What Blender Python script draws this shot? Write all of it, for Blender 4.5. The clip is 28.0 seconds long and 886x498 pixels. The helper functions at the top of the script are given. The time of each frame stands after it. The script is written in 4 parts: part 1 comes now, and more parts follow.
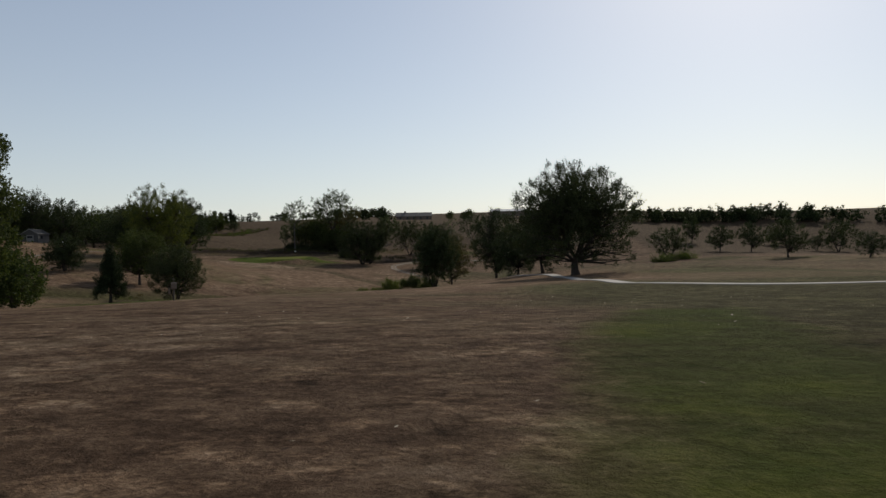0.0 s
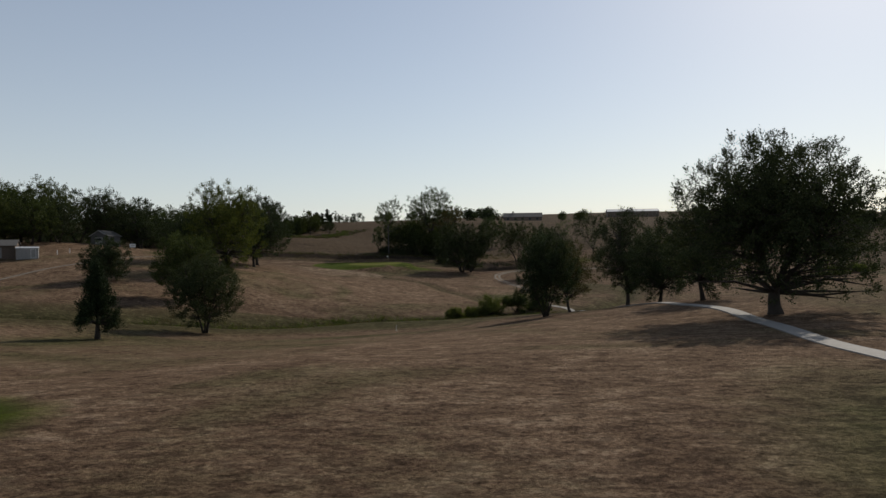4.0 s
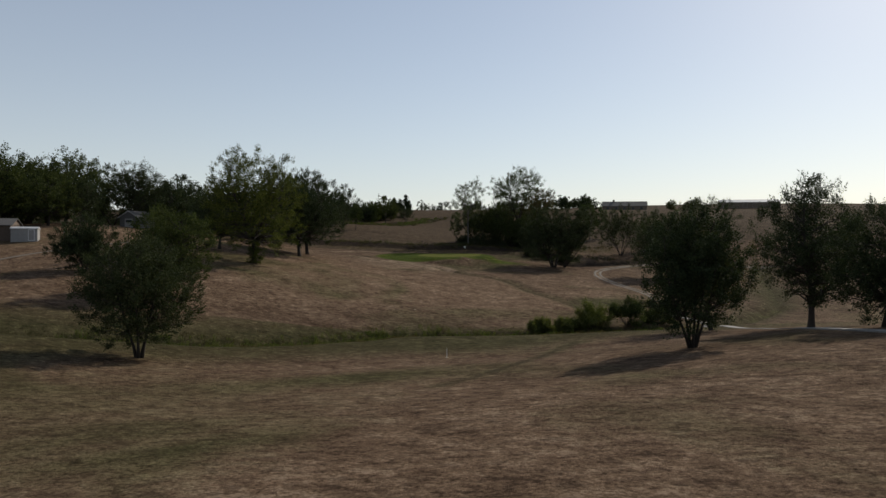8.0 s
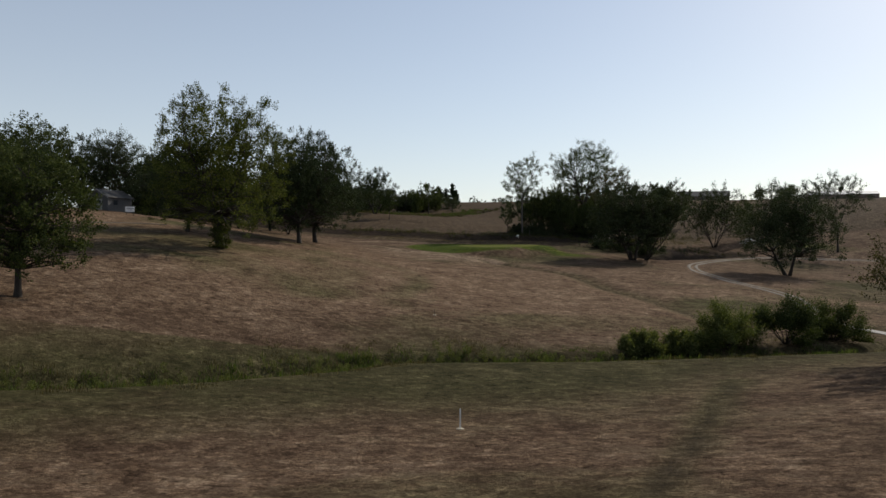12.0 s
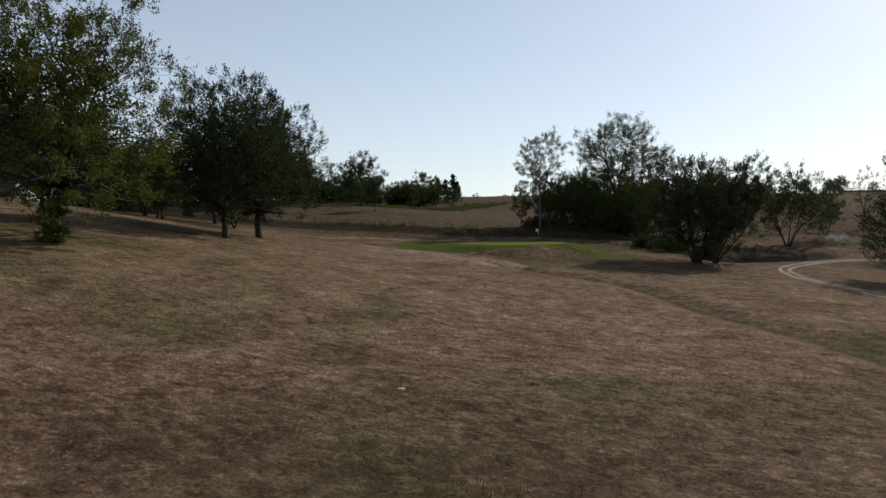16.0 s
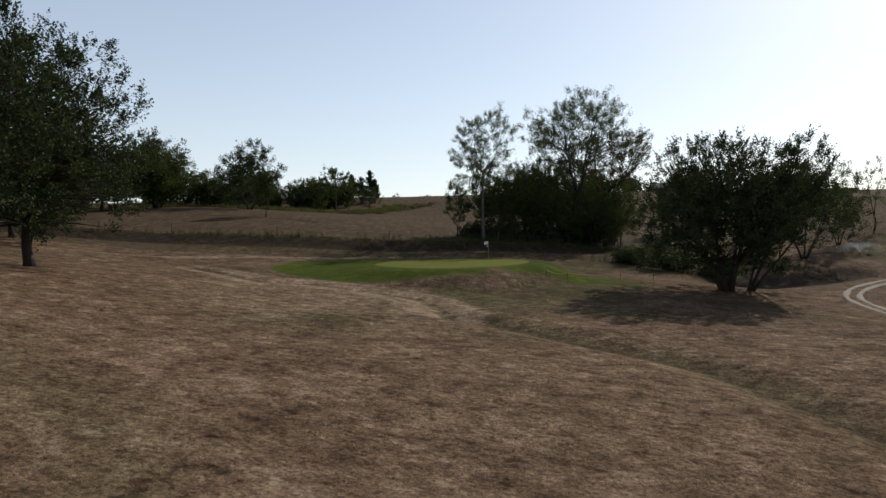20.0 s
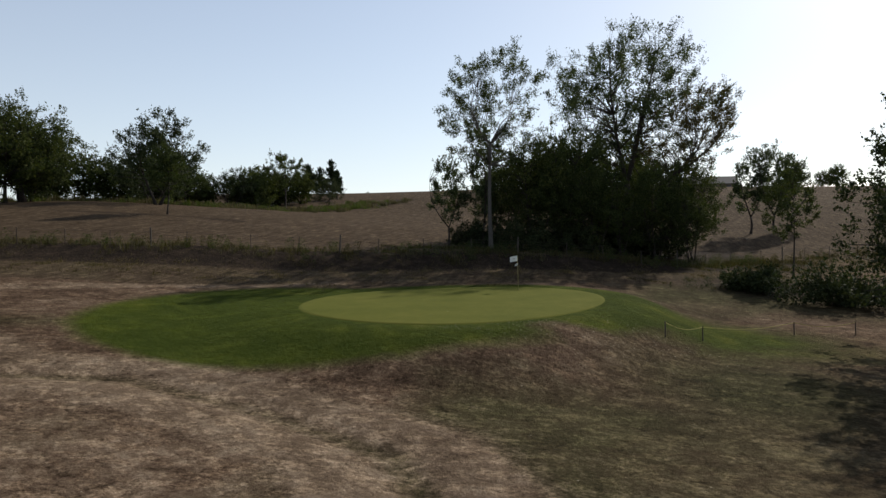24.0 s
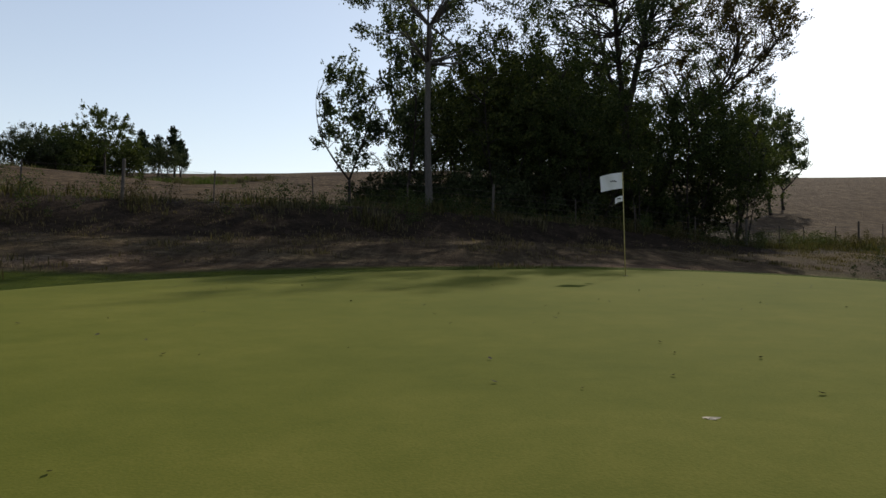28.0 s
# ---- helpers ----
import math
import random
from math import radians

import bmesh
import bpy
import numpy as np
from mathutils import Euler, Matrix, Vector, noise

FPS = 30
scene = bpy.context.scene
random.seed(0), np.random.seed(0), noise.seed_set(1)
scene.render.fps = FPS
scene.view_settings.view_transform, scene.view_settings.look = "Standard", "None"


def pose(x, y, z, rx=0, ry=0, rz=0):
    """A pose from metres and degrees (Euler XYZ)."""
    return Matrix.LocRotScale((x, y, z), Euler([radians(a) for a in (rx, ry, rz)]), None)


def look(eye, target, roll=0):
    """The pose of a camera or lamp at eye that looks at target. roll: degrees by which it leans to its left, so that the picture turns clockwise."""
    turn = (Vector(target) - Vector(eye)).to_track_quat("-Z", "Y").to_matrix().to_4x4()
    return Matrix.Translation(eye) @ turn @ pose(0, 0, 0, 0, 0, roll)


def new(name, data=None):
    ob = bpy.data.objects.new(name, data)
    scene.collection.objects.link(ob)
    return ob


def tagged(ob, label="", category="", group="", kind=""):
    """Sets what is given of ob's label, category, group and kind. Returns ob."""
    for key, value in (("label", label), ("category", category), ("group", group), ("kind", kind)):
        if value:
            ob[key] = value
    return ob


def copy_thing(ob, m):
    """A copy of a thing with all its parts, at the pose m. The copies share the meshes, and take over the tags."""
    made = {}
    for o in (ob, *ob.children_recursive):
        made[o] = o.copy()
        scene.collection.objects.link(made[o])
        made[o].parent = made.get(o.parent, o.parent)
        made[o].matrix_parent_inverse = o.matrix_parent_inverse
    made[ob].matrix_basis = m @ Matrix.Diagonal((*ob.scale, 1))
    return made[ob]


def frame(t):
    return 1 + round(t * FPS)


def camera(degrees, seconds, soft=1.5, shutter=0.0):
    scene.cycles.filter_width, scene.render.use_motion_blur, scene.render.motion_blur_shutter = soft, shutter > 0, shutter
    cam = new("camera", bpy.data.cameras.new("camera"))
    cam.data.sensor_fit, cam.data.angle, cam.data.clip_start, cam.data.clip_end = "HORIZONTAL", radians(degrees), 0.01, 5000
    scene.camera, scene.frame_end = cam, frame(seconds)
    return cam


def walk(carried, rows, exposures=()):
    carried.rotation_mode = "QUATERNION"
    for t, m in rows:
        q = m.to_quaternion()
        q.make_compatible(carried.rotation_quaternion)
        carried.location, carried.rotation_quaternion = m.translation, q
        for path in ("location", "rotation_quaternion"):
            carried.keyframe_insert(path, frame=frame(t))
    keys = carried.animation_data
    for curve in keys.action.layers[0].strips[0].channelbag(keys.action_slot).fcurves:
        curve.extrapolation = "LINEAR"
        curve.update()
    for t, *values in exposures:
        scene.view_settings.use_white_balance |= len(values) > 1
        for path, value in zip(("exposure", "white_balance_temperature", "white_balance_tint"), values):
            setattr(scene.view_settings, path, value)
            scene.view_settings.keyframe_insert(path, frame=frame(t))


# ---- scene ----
cam = camera(61.6, 28.0)
# seconds, x, y, z, yaw to the left, pitch, roll
PATH = [
    (0.0, 0.18, -8.24, 5.55, 0.14, 0.03, -1.14),
    (0.5, 0.10, -4.14, 5.77, 0.02, 0.03, -1.14),
    (1.0, -0.00, 0.00, 6.00, 0.00, 0.08, -1.12),
    (1.5, -0.09, 4.22, 6.22, -0.01, 0.13, -1.08),
    (2.0, -0.17, 8.55, 6.43, 0.26, 0.16, -1.03),
    (2.5, -0.24, 12.99, 6.66, 2.02, 0.19, -1.02),
    (3.0, -0.29, 17.55, 6.90, 4.70, 0.22, -0.93),
    (3.5, -0.37, 22.20, 7.14, 7.26, 0.30, -0.76),
    (4.0, -0.51, 26.92, 7.37, 8.57, 0.18, -0.65),
    (4.5, -0.73, 31.68, 7.57, 9.17, 0.08, -0.53),
    (5.0, -1.02, 36.48, 7.72, 9.62, -0.02, -0.42),
    (5.5, -1.41, 41.30, 7.80, 10.47, -0.12, -0.31),
    (6.0, -1.89, 46.11, 7.76, 12.28, -0.21, -0.24),
    (6.5, -2.49, 50.93, 7.63, 15.06, -0.26, -0.11),
    (7.0, -3.20, 55.76, 7.39, 15.77, -0.23, -0.00),
    (7.5, -4.00, 60.61, 7.02, 15.75, -0.23, 0.15),
    (8.0, -4.89, 65.47, 6.54, 15.74, -0.35, 0.27),
    (8.5, -5.86, 70.34, 5.99, 15.75, -0.40, 0.26),
    (9.0, -6.88, 75.17, 5.41, 16.02, -0.36, 0.17),
    (9.5, -7.90, 79.98, 4.83, 16.30, -0.31, -0.01),
    (10.0, -8.98, 84.82, 4.32, 16.58, -0.26, -0.06),
    (10.5, -10.08, 89.70, 3.89, 16.87, -0.28, -0.00),
    (11.0, -11.26, 94.61, 3.58, 17.52, -0.30, 0.21),
    (11.5, -12.50, 99.51, 3.39, 18.32, -0.25, 0.26),
    (12.0, -13.81, 104.37, 3.27, 20.08, -0.12, 0.22),
    (12.5, -15.20, 109.18, 3.18, 20.44, 0.00, 0.14),
    (13.0, -16.67, 113.91, 3.07, 20.54, 0.02, 0.13),
    (13.5, -18.21, 118.58, 2.95, 20.49, 0.03, 0.12),
    (14.0, -19.80, 123.19, 2.83, 20.36, 0.05, 0.11),
    (14.5, -21.41, 127.76, 2.71, 20.24, 0.06, 0.10),
    (15.0, -23.02, 132.28, 2.60, 20.22, -0.08, 0.24),
    (15.5, -24.63, 136.78, 2.60, 20.25, -0.08, 0.29),
    (16.0, -26.23, 141.26, 2.73, 20.23, -0.01, 0.28),
    (16.5, -27.83, 145.67, 2.92, 19.62, -0.02, 0.22),
    (17.0, -29.43, 149.97, 3.15, 18.57, -0.03, 0.18),
    (17.5, -31.01, 154.28, 3.45, 16.78, 0.02, 0.14),
    (18.0, -32.54, 158.63, 3.81, 14.55, 0.05, 0.07),
    (18.5, -34.05, 163.04, 4.18, 14.11, 0.06, -0.02),
    (19.0, -35.48, 167.57, 4.54, 14.14, 0.07, -0.17),
    (19.5, -36.80, 172.24, 4.86, 14.17, 0.04, -0.27),
    (20.0, -38.01, 177.05, 5.15, 14.11, 0.06, -0.39),
    (20.5, -39.19, 181.90, 5.40, 14.11, 0.04, -0.47),
    (21.0, -40.41, 186.74, 5.61, 14.13, 0.08, -0.49),
    (21.5, -41.76, 191.60, 5.79, 14.09, 0.13, -0.45),
    (22.0, -43.20, 196.46, 5.94, 14.09, 0.19, -0.40),
    (22.5, -44.69, 201.31, 6.06, 13.45, 0.22, -0.49),
    (23.0, -46.13, 206.16, 6.19, 12.93, 0.20, -0.46),
    (23.5, -47.54, 211.02, 6.31, 12.48, 0.18, -0.44),
    (24.0, -48.91, 215.92, 6.43, 12.05, 0.17, -0.43),
    (24.5, -50.23, 220.86, 6.56, 11.58, 0.18, -0.41),
    (25.0, -51.51, 225.87, 6.68, 11.01, 0.16, -0.25),
    (25.5, -52.70, 230.86, 6.78, 10.60, 0.15, -0.19),
    (26.0, -53.80, 235.75, 6.85, 10.14, 0.18, -0.03),
    (26.5, -54.87, 240.71, 6.81, 8.70, 0.30, 0.06),
    (27.0, -56.04, 244.46, 5.93, 5.84, 0.32, 0.05),
    (27.5, -57.01, 246.61, 4.99, 3.79, 0.35, 0.08),
    (28.0, -57.47, 247.12, 4.37, 1.70, 0.42, 0.03),
]
walk(cam, [(t, pose(x, y, z, 0, 0, yaw) @ pose(0, 0, 0, 90 + pitch, 0, 0) @ pose(0, 0, 0, 0, 0, roll)) for t, x, y, z, yaw, pitch, roll in PATH],
     exposures=[(0.0, -0.46), (6.0, -0.42), (11.0, -0.20), (17.0, -0.02), (22.0, 0.04), (28.0, 0.06)])

# ---- light ----
SUN_EL, SUN_AZ = radians(33.0), radians(23.5)      # height, and turn from +y towards +x
world = bpy.data.worlds.new("sky")
scene.world = world
world.use_nodes = True
wn, wl = world.node_tree.nodes, world.node_tree.links
sky = wn.new("ShaderNodeTexSky")
sky.sky_type = "NISHITA"
sky.sun_disc = False
sky.sun_elevation, sky.sun_rotation = SUN_EL, SUN_AZ
sky.altitude, sky.air_density, sky.dust_density, sky.ozone_density = 300, 1.0, 0.75, 1.0
haze = wn.new("ShaderNodeMix")                       # summer haze over the clear sky, thinner with height as the air above it is less deep
haze.data_type = "RGBA"
haze.inputs[7].default_value = (8.75, 9.0, 9.25, 1)
up, height_of = wn.new("ShaderNodeTexCoord"), wn.new("ShaderNodeSeparateXYZ")
wl.new(up.outputs["Generated"], height_of.inputs[0])
depth = None
for op, number in (("MAXIMUM", 0.0), ("ADD", 0.24), ("DIVIDE", 0.24), ("MULTIPLY", 0.58)):
    step = wn.new("ShaderNodeMath")
    step.operation = op
    wl.new(depth or height_of.outputs["Z"], step.inputs[1 if op == "DIVIDE" else 0])
    step.inputs[0 if op == "DIVIDE" else 1].default_value = number
    depth = step.outputs[0]
wl.new(depth, haze.inputs[0])
wl.new(sky.outputs[0], haze.inputs[6])
wl.new(haze.outputs[2], wn["Background"].inputs[0])
wn["Background"].inputs[1].default_value = 0.112
sun_lamp = bpy.data.lights.new("sun", "SUN")
sun_lamp.energy, sun_lamp.angle, sun_lamp.color = 4.6, radians(0.55), (1.0, 0.92, 0.80)
sun = new("sun", sun_lamp)
to_sun = Vector((math.sin(SUN_AZ) * math.cos(SUN_EL), math.cos(SUN_AZ) * math.cos(SUN_EL), math.sin(SUN_EL)))
sun.matrix_world = look(to_sun * 200, (0, 0, 0))


# ---- materials ----
class Mat:
    """A node material, with short names for the nodes that are used most."""

    def __init__(self, name, rough=0.9):
        self.m = bpy.data.materials.new(name)
        self.m.use_nodes = True
        self.n, self.l = self.m.node_tree.nodes, self.m.node_tree.links
        self.b = self.n["Principled BSDF"]
        self.b.inputs["Roughness"].default_value = rough
        self.b.inputs["Specular IOR Level"].default_value = 0.25
        self.where = self.n.new("ShaderNodeTexCoord").outputs["Object"]

    def noise(self, scale, detail=4, rough=0.6, stretch=None, warp=0.0, turn=0.0):
        t = self.n.new("ShaderNodeTexNoise")
        t.inputs["Scale"].default_value, t.inputs["Detail"].default_value, t.inputs["Roughness"].default_value = scale, detail, rough
        t.inputs["Distortion"].default_value = warp
        m = self.n.new("ShaderNodeMapping")
        m.inputs["Scale"].default_value = stretch or (1, 1, 1)
        m.inputs["Rotation"].default_value = (0, 0, turn)
        self.l.new(self.where, m.inputs[0])
        self.l.new(m.outputs[0], t.inputs["Vector"])
        return t.outputs["Fac"]

    def ramp(self, fac, *stops):
        r = self.n.new("ShaderNodeValToRGB")
        while len(r.color_ramp.elements) < len(stops):
            r.color_ramp.elements.new(0.5)
        for e, (at, c) in zip(r.color_ramp.elements, stops):
            e.position, e.color = at, (*c, 1) if len(c) == 3 else c
        self.l.new(fac, r.inputs[0])
        return r.outputs["Color"]

    def grey(self, fac, low, high):
        m = self.n.new("ShaderNodeMapRange")
        m.inputs["From Min"].default_value, m.inputs["From Max"].default_value = low, high
        self.l.new(fac, m.inputs["Value"])
        return m.outputs["Result"]

    def mix(self, fac, a, b, kind="MIX"):
        x = self.n.new("ShaderNodeMix")
        x.data_type, x.blend_type = "RGBA", kind
        for socket, v in ((x.inputs[0], fac), (x.inputs[6], a), (x.inputs[7], b)):
            if isinstance(v, (int, float)):
                socket.default_value = v
            elif isinstance(v, tuple):
                socket.default_value = (*v, 1)
            else:
                self.l.new(v, socket)
        return x.outputs[2]

    def math(self, op, a, b):
        x = self.n.new("ShaderNodeMath")
        x.operation = op
        for socket, v in zip(x.inputs, (a, b)):
            if isinstance(v, (int, float)):
                socket.default_value = v
            else:
                self.l.new(v, socket)
        return x.outputs[0]

    def bump(self, height, strength, distance):
        x = self.n.new("ShaderNodeBump")
        x.inputs["Strength"].default_value, x.inputs["Distance"].default_value = strength, distance
        self.l.new(height, x.inputs["Height"])
        self.l.new(x.outputs[0], self.b.inputs["Normal"])

    def colour(self, c):
        if isinstance(c, tuple):
            self.b.inputs["Base Color"].default_value = (*c, 1)
        else:
            self.l.new(c, self.b.inputs["Base Color"])
        return self.m

    def attribute(self, name):
        a = self.n.new("ShaderNodeAttribute")
        a.attribute_name = name
        s = self.n.new("ShaderNodeSeparateColor")
        self.l.new(a.outputs["Color"], s.inputs[0])
        return {"Red": s.outputs[0], "Green": s.outputs[1], "Blue": s.outputs[2], "Alpha": a.outputs["Alpha"]}


def turf():
    """Drought-brown mown grass; the sheet's cover says where it is lush, damp, or a stubble field."""
    k = Mat("turf", 1.0)
    k.b.inputs["Specular IOR Level"].default_value = 0.02
    cover, shade_weed_straw = k.attribute("cover"), k.attribute("shade_weed_straw")
    broad, patch = k.noise(0.035, 3, 0.55, warp=0.6), k.noise(0.24, 5, 0.62, None, 0.8)
    clump, flake = k.noise(0.95, 8, 0.74, (1.0, 1.2, 1.0), 0.35, 0.4), k.noise(1.55, 8, 0.70, (0.85, 1.2, 1.0), 0.4, -0.3)
    tuft, blade = k.noise(5.5, 6, 0.8, None, 0.3), k.noise(24.0, 4, 0.8)
    grain = k.mix(0.36, k.mix(0.62, patch, clump), tuft)
    dry = k.ramp(grain, (0.40, (0.0342, 0.0219, 0.0141)), (0.46, (0.0683, 0.0438, 0.0282)), (0.52, (0.1093, 0.0731, 0.0478)), (0.60, (0.1921, 0.1397, 0.0980)))
    olive = k.ramp(grain, (0.40, (0.0200, 0.0193, 0.0084)), (0.5, (0.0462, 0.0416, 0.0189)), (0.60, (0.0963, 0.0816, 0.0420)))
    lush = k.ramp(grain, (0.38, (0.0145, 0.0201, 0.0032)), (0.5, (0.0265, 0.0356, 0.0052)), (0.62, (0.0497, 0.0557, 0.0130)))
    stubble = k.ramp(k.mix(0.5, grain, k.noise(0.9, 5, 0.7, (3.0, 0.35, 1.0), 0.2, 0.5)), (0.38, (0.0309, 0.0220, 0.0139)), (0.5, (0.0633, 0.0447, 0.0285)), (0.62, (0.1218, 0.0894, 0.0585)))
    # dark brown cover, also standing in for shade in the hollow and under the thicket
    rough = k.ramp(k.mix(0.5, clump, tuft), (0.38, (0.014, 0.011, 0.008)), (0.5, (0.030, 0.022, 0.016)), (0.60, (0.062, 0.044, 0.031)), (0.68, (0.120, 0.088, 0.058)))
    c = k.mix(k.grey(k.math("ADD", broad, k.math("MULTIPLY", clump, 0.25)), 0.64, 0.80), dry, olive)
    c = k.mix(k.grey(k.math("ADD", cover["Blue"], k.math("MULTIPLY", patch, 0.35)), 0.55, 0.8), c, stubble)
    c = k.mix(k.grey(k.math("ADD", cover["Green"], k.math("MULTIPLY", patch, 0.7)), 0.55, 1.15), c, olive)
    soil = k.ramp(grain, (0.40, (0.0785, 0.0543, 0.0354)), (0.5, (0.1652, 0.1197, 0.0816)), (0.60, (0.2643, 0.2035, 0.1463)))
    c = k.mix(k.grey(k.math("ADD", cover["Alpha"], k.math("MULTIPLY", k.mix(0.5, clump, tuft), 0.9)), 0.78, 1.05), c, soil)
    straw = k.mix(1.0, c, (1.72, 1.73, 1.70), "MULTIPLY")
    c = k.mix(k.math("MULTIPLY", k.grey(k.math("ADD", flake, k.math("MULTIPLY", shade_weed_straw["Green"], 0.13)), 0.535, 0.60), k.grey(tuft, 0.36, 0.52)), c, straw)
    thin = k.noise(1.4, 8, 0.72, None, 0.4, 1.1)
    c = k.mix(k.grey(thin, 0.44, 0.365), c, k.mix(1.0, c, (0.49, 0.48, 0.46), "MULTIPLY"))
    c = k.mix(k.grey(k.math("ADD", shade_weed_straw["Red"], k.math("MULTIPLY", patch, 0.5)), 0.45, 0.78), c, rough)
    lush = k.mix(k.grey(k.mix(0.5, patch, k.noise(0.7, 5, 0.65, None, 0.3, 0.8)), 0.48, 0.62), lush, k.mix(1.0, lush, (1.75, 1.55, 1.2), "MULTIPLY"))
    green_at = k.grey(k.math("ADD", cover["Red"], k.math("MULTIPLY", k.mix(0.5, patch, clump), 0.9)), 0.66, 1.16)
    c = k.mix(green_at, c, lush)
    c = k.mix(0.7, c, k.ramp(blade, (0.3, (0.5, 0.49, 0.47)), (0.5, (0.92, 0.92, 0.92)), (0.7, (1.42, 1.40, 1.34))), "MULTIPLY")
    k.l.new(k.math("MULTIPLY", green_at, 0.09), k.b.inputs["Sheen Weight"])
    k.b.inputs["Sheen Roughness"].default_value = 0.5
    k.b.inputs["Sheen Tint"].default_value = (0.42, 0.62, 0.08, 1)
    k.bump(k.math("ADD", k.math("MULTIPLY", thin, 1.1), k.math("MULTIPLY", tuft, 0.55)), 1.0, 0.16)
    return k.colour(c)


def putting_turf():
    k = Mat("putting_turf", 1.0)
    k.b.inputs["Specular IOR Level"].default_value = 0.03
    patch, spot, fine = k.noise(0.33, 5, 0.62, None, 0.3), k.noise(2.6, 6, 0.7), k.noise(60, 3, 0.6)
    c = k.ramp(k.mix(0.30, k.mix(0.4, patch, spot), fine), (0.34, (0.045, 0.053, 0.0068)), (0.5, (0.069, 0.072, 0.0112)), (0.66, (0.102, 0.095, 0.019)))
    k.b.inputs["Sheen Weight"].default_value = 0.08
    k.b.inputs["Sheen Roughness"].default_value = 0.5
    k.b.inputs["Sheen Tint"].default_value = (0.62, 0.70, 0.16, 1)
    k.bump(fine, 0.3, 0.01)
    return k.colour(c)


def leaf(name, dark, mid, light, glow=0.35):
    """Leaves: they scatter light and let some through; the clumps differ a little in colour."""
    k = Mat(name, 0.75)
    k.b.inputs["Specular IOR Level"].default_value = 0.06
    geo, info = k.n.new("ShaderNodeNewGeometry"), k.n.new("ShaderNodeObjectInfo")
    fac = k.mix(0.3, geo.outputs["Random Per Island"], k.noise(0.45, 3, 0.6))
    c = k.ramp(fac, (0.2, dark), (0.5, mid), (0.8, light))
    c = k.mix(0.5, c, k.ramp(info.outputs["Random"], (0.0, (0.75, 0.85, 0.8)), (0.5, (1, 1, 1)), (1.0, (1.2, 1.1, 0.9))), "MULTIPLY")
    k.colour(c)
    through_leaf, blend = k.n.new("ShaderNodeBsdfTranslucent"), k.n.new("ShaderNodeMixShader")
    k.l.new(k.mix(1.0, c, (1.25, 1.35, 0.6), "MULTIPLY"), through_leaf.inputs[0])
    blend.inputs[0].default_value = glow
    k.l.new(k.b.outputs[0], blend.inputs[1])
    k.l.new(through_leaf.outputs[0], blend.inputs[2])
    k.l.new(blend.outputs[0], k.n["Material Output"].inputs["Surface"])
    return k.m


def plain(name, a, b, scale=8, rough=0.8, bump=0.0, stretch=None, metal=0.0):
    """A paint, wood, metal or concrete of two mottled tones with fine relief."""
    k = Mat(name, rough)
    k.b.inputs["Metallic"].default_value = metal
    f = k.noise(scale, 6, 0.65, stretch)
    c = k.ramp(k.mix(0.4, f, k.noise(scale * 6, 3)), (0.3, a), (0.7, b))
    if bump:
        k.bump(f, 0.7, bump)
    return k.colour(c)


TURF, PUTT = turf(), putting_turf()
BARK = plain("bark", (0.020, 0.016, 0.013), (0.062, 0.051, 0.042), 6, 0.95, 0.05, (3, 3, 0.5))
PALE_BARK = plain("pale_bark", (0.055, 0.049, 0.042), (0.14, 0.125, 0.108), 6, 0.9, 0.04, (3, 3, 0.5))
LEAF_DARK = leaf("dark_leaves", (0.020, 0.029, 0.014), (0.036, 0.047, 0.022), (0.062, 0.072, 0.034), 0.16)
LEAF_MID = leaf("green_leaves", (0.025, 0.036, 0.013), (0.046, 0.060, 0.020), (0.086, 0.096, 0.034), 0.24)
LEAF_GOLD = leaf("sunlit_cottonwood_leaves", (0.030, 0.040, 0.012), (0.060, 0.071, 0.019), (0.118, 0.118, 0.034), 0.34)
LEAF_PALE = leaf("cottonwood_leaves", (0.026, 0.037, 0.021), (0.050, 0.066, 0.035), (0.094, 0.108, 0.058), 0.34)
LEAF_RUST = leaf("drying_leaves", (0.034, 0.027, 0.013), (0.062, 0.054, 0.023), (0.105, 0.086, 0.038), 0.25)
NEEDLES = leaf("needles", (0.011, 0.019, 0.009), (0.022, 0.033, 0.014), (0.042, 0.053, 0.023), 0.1)
WEED = leaf("weeds", (0.036, 0.052, 0.014), (0.062, 0.082, 0.023), (0.110, 0.120, 0.045), 0.34)
DRY_WEED = leaf("dry_weeds", (0.048, 0.040, 0.022), (0.084, 0.068, 0.040), (0.150, 0.122, 0.075), 0.22)
TEE_GRASS = leaf("tee_grass", (0.022, 0.034, 0.006), (0.042, 0.060, 0.010), (0.080, 0.092, 0.022), 0.3)
WATER = plain("water_spray", (0.78, 0.80, 0.82), (0.86, 0.87, 0.88), 8, 0.3)
WILLOW = leaf("willow_leaves", (0.052, 0.062, 0.018), (0.090, 0.100, 0.032), (0.150, 0.150, 0.060), 0.36)
CONCRETE = plain("concrete", (0.18, 0.167, 0.147), (0.28, 0.262, 0.236), 1.2, 0.85, 0.01)
GRAVEL = plain("gravel", (0.092, 0.076, 0.060), (0.175, 0.152, 0.125), 3.0, 0.95, 0.04)
POST_WOOD = plain("post_wood", (0.05, 0.042, 0.035), (0.13, 0.11, 0.09), 10, 0.9, 0.02, (2, 2, 0.4))
STEEL = plain("rusty_steel", (0.05, 0.042, 0.038), (0.11, 0.085, 0.07), 20, 0.6, 0.0, None, 0.5)
WHITE = plain("white_paint", (0.70, 0.69, 0.66), (0.82, 0.81, 0.79), 3, 0.6)
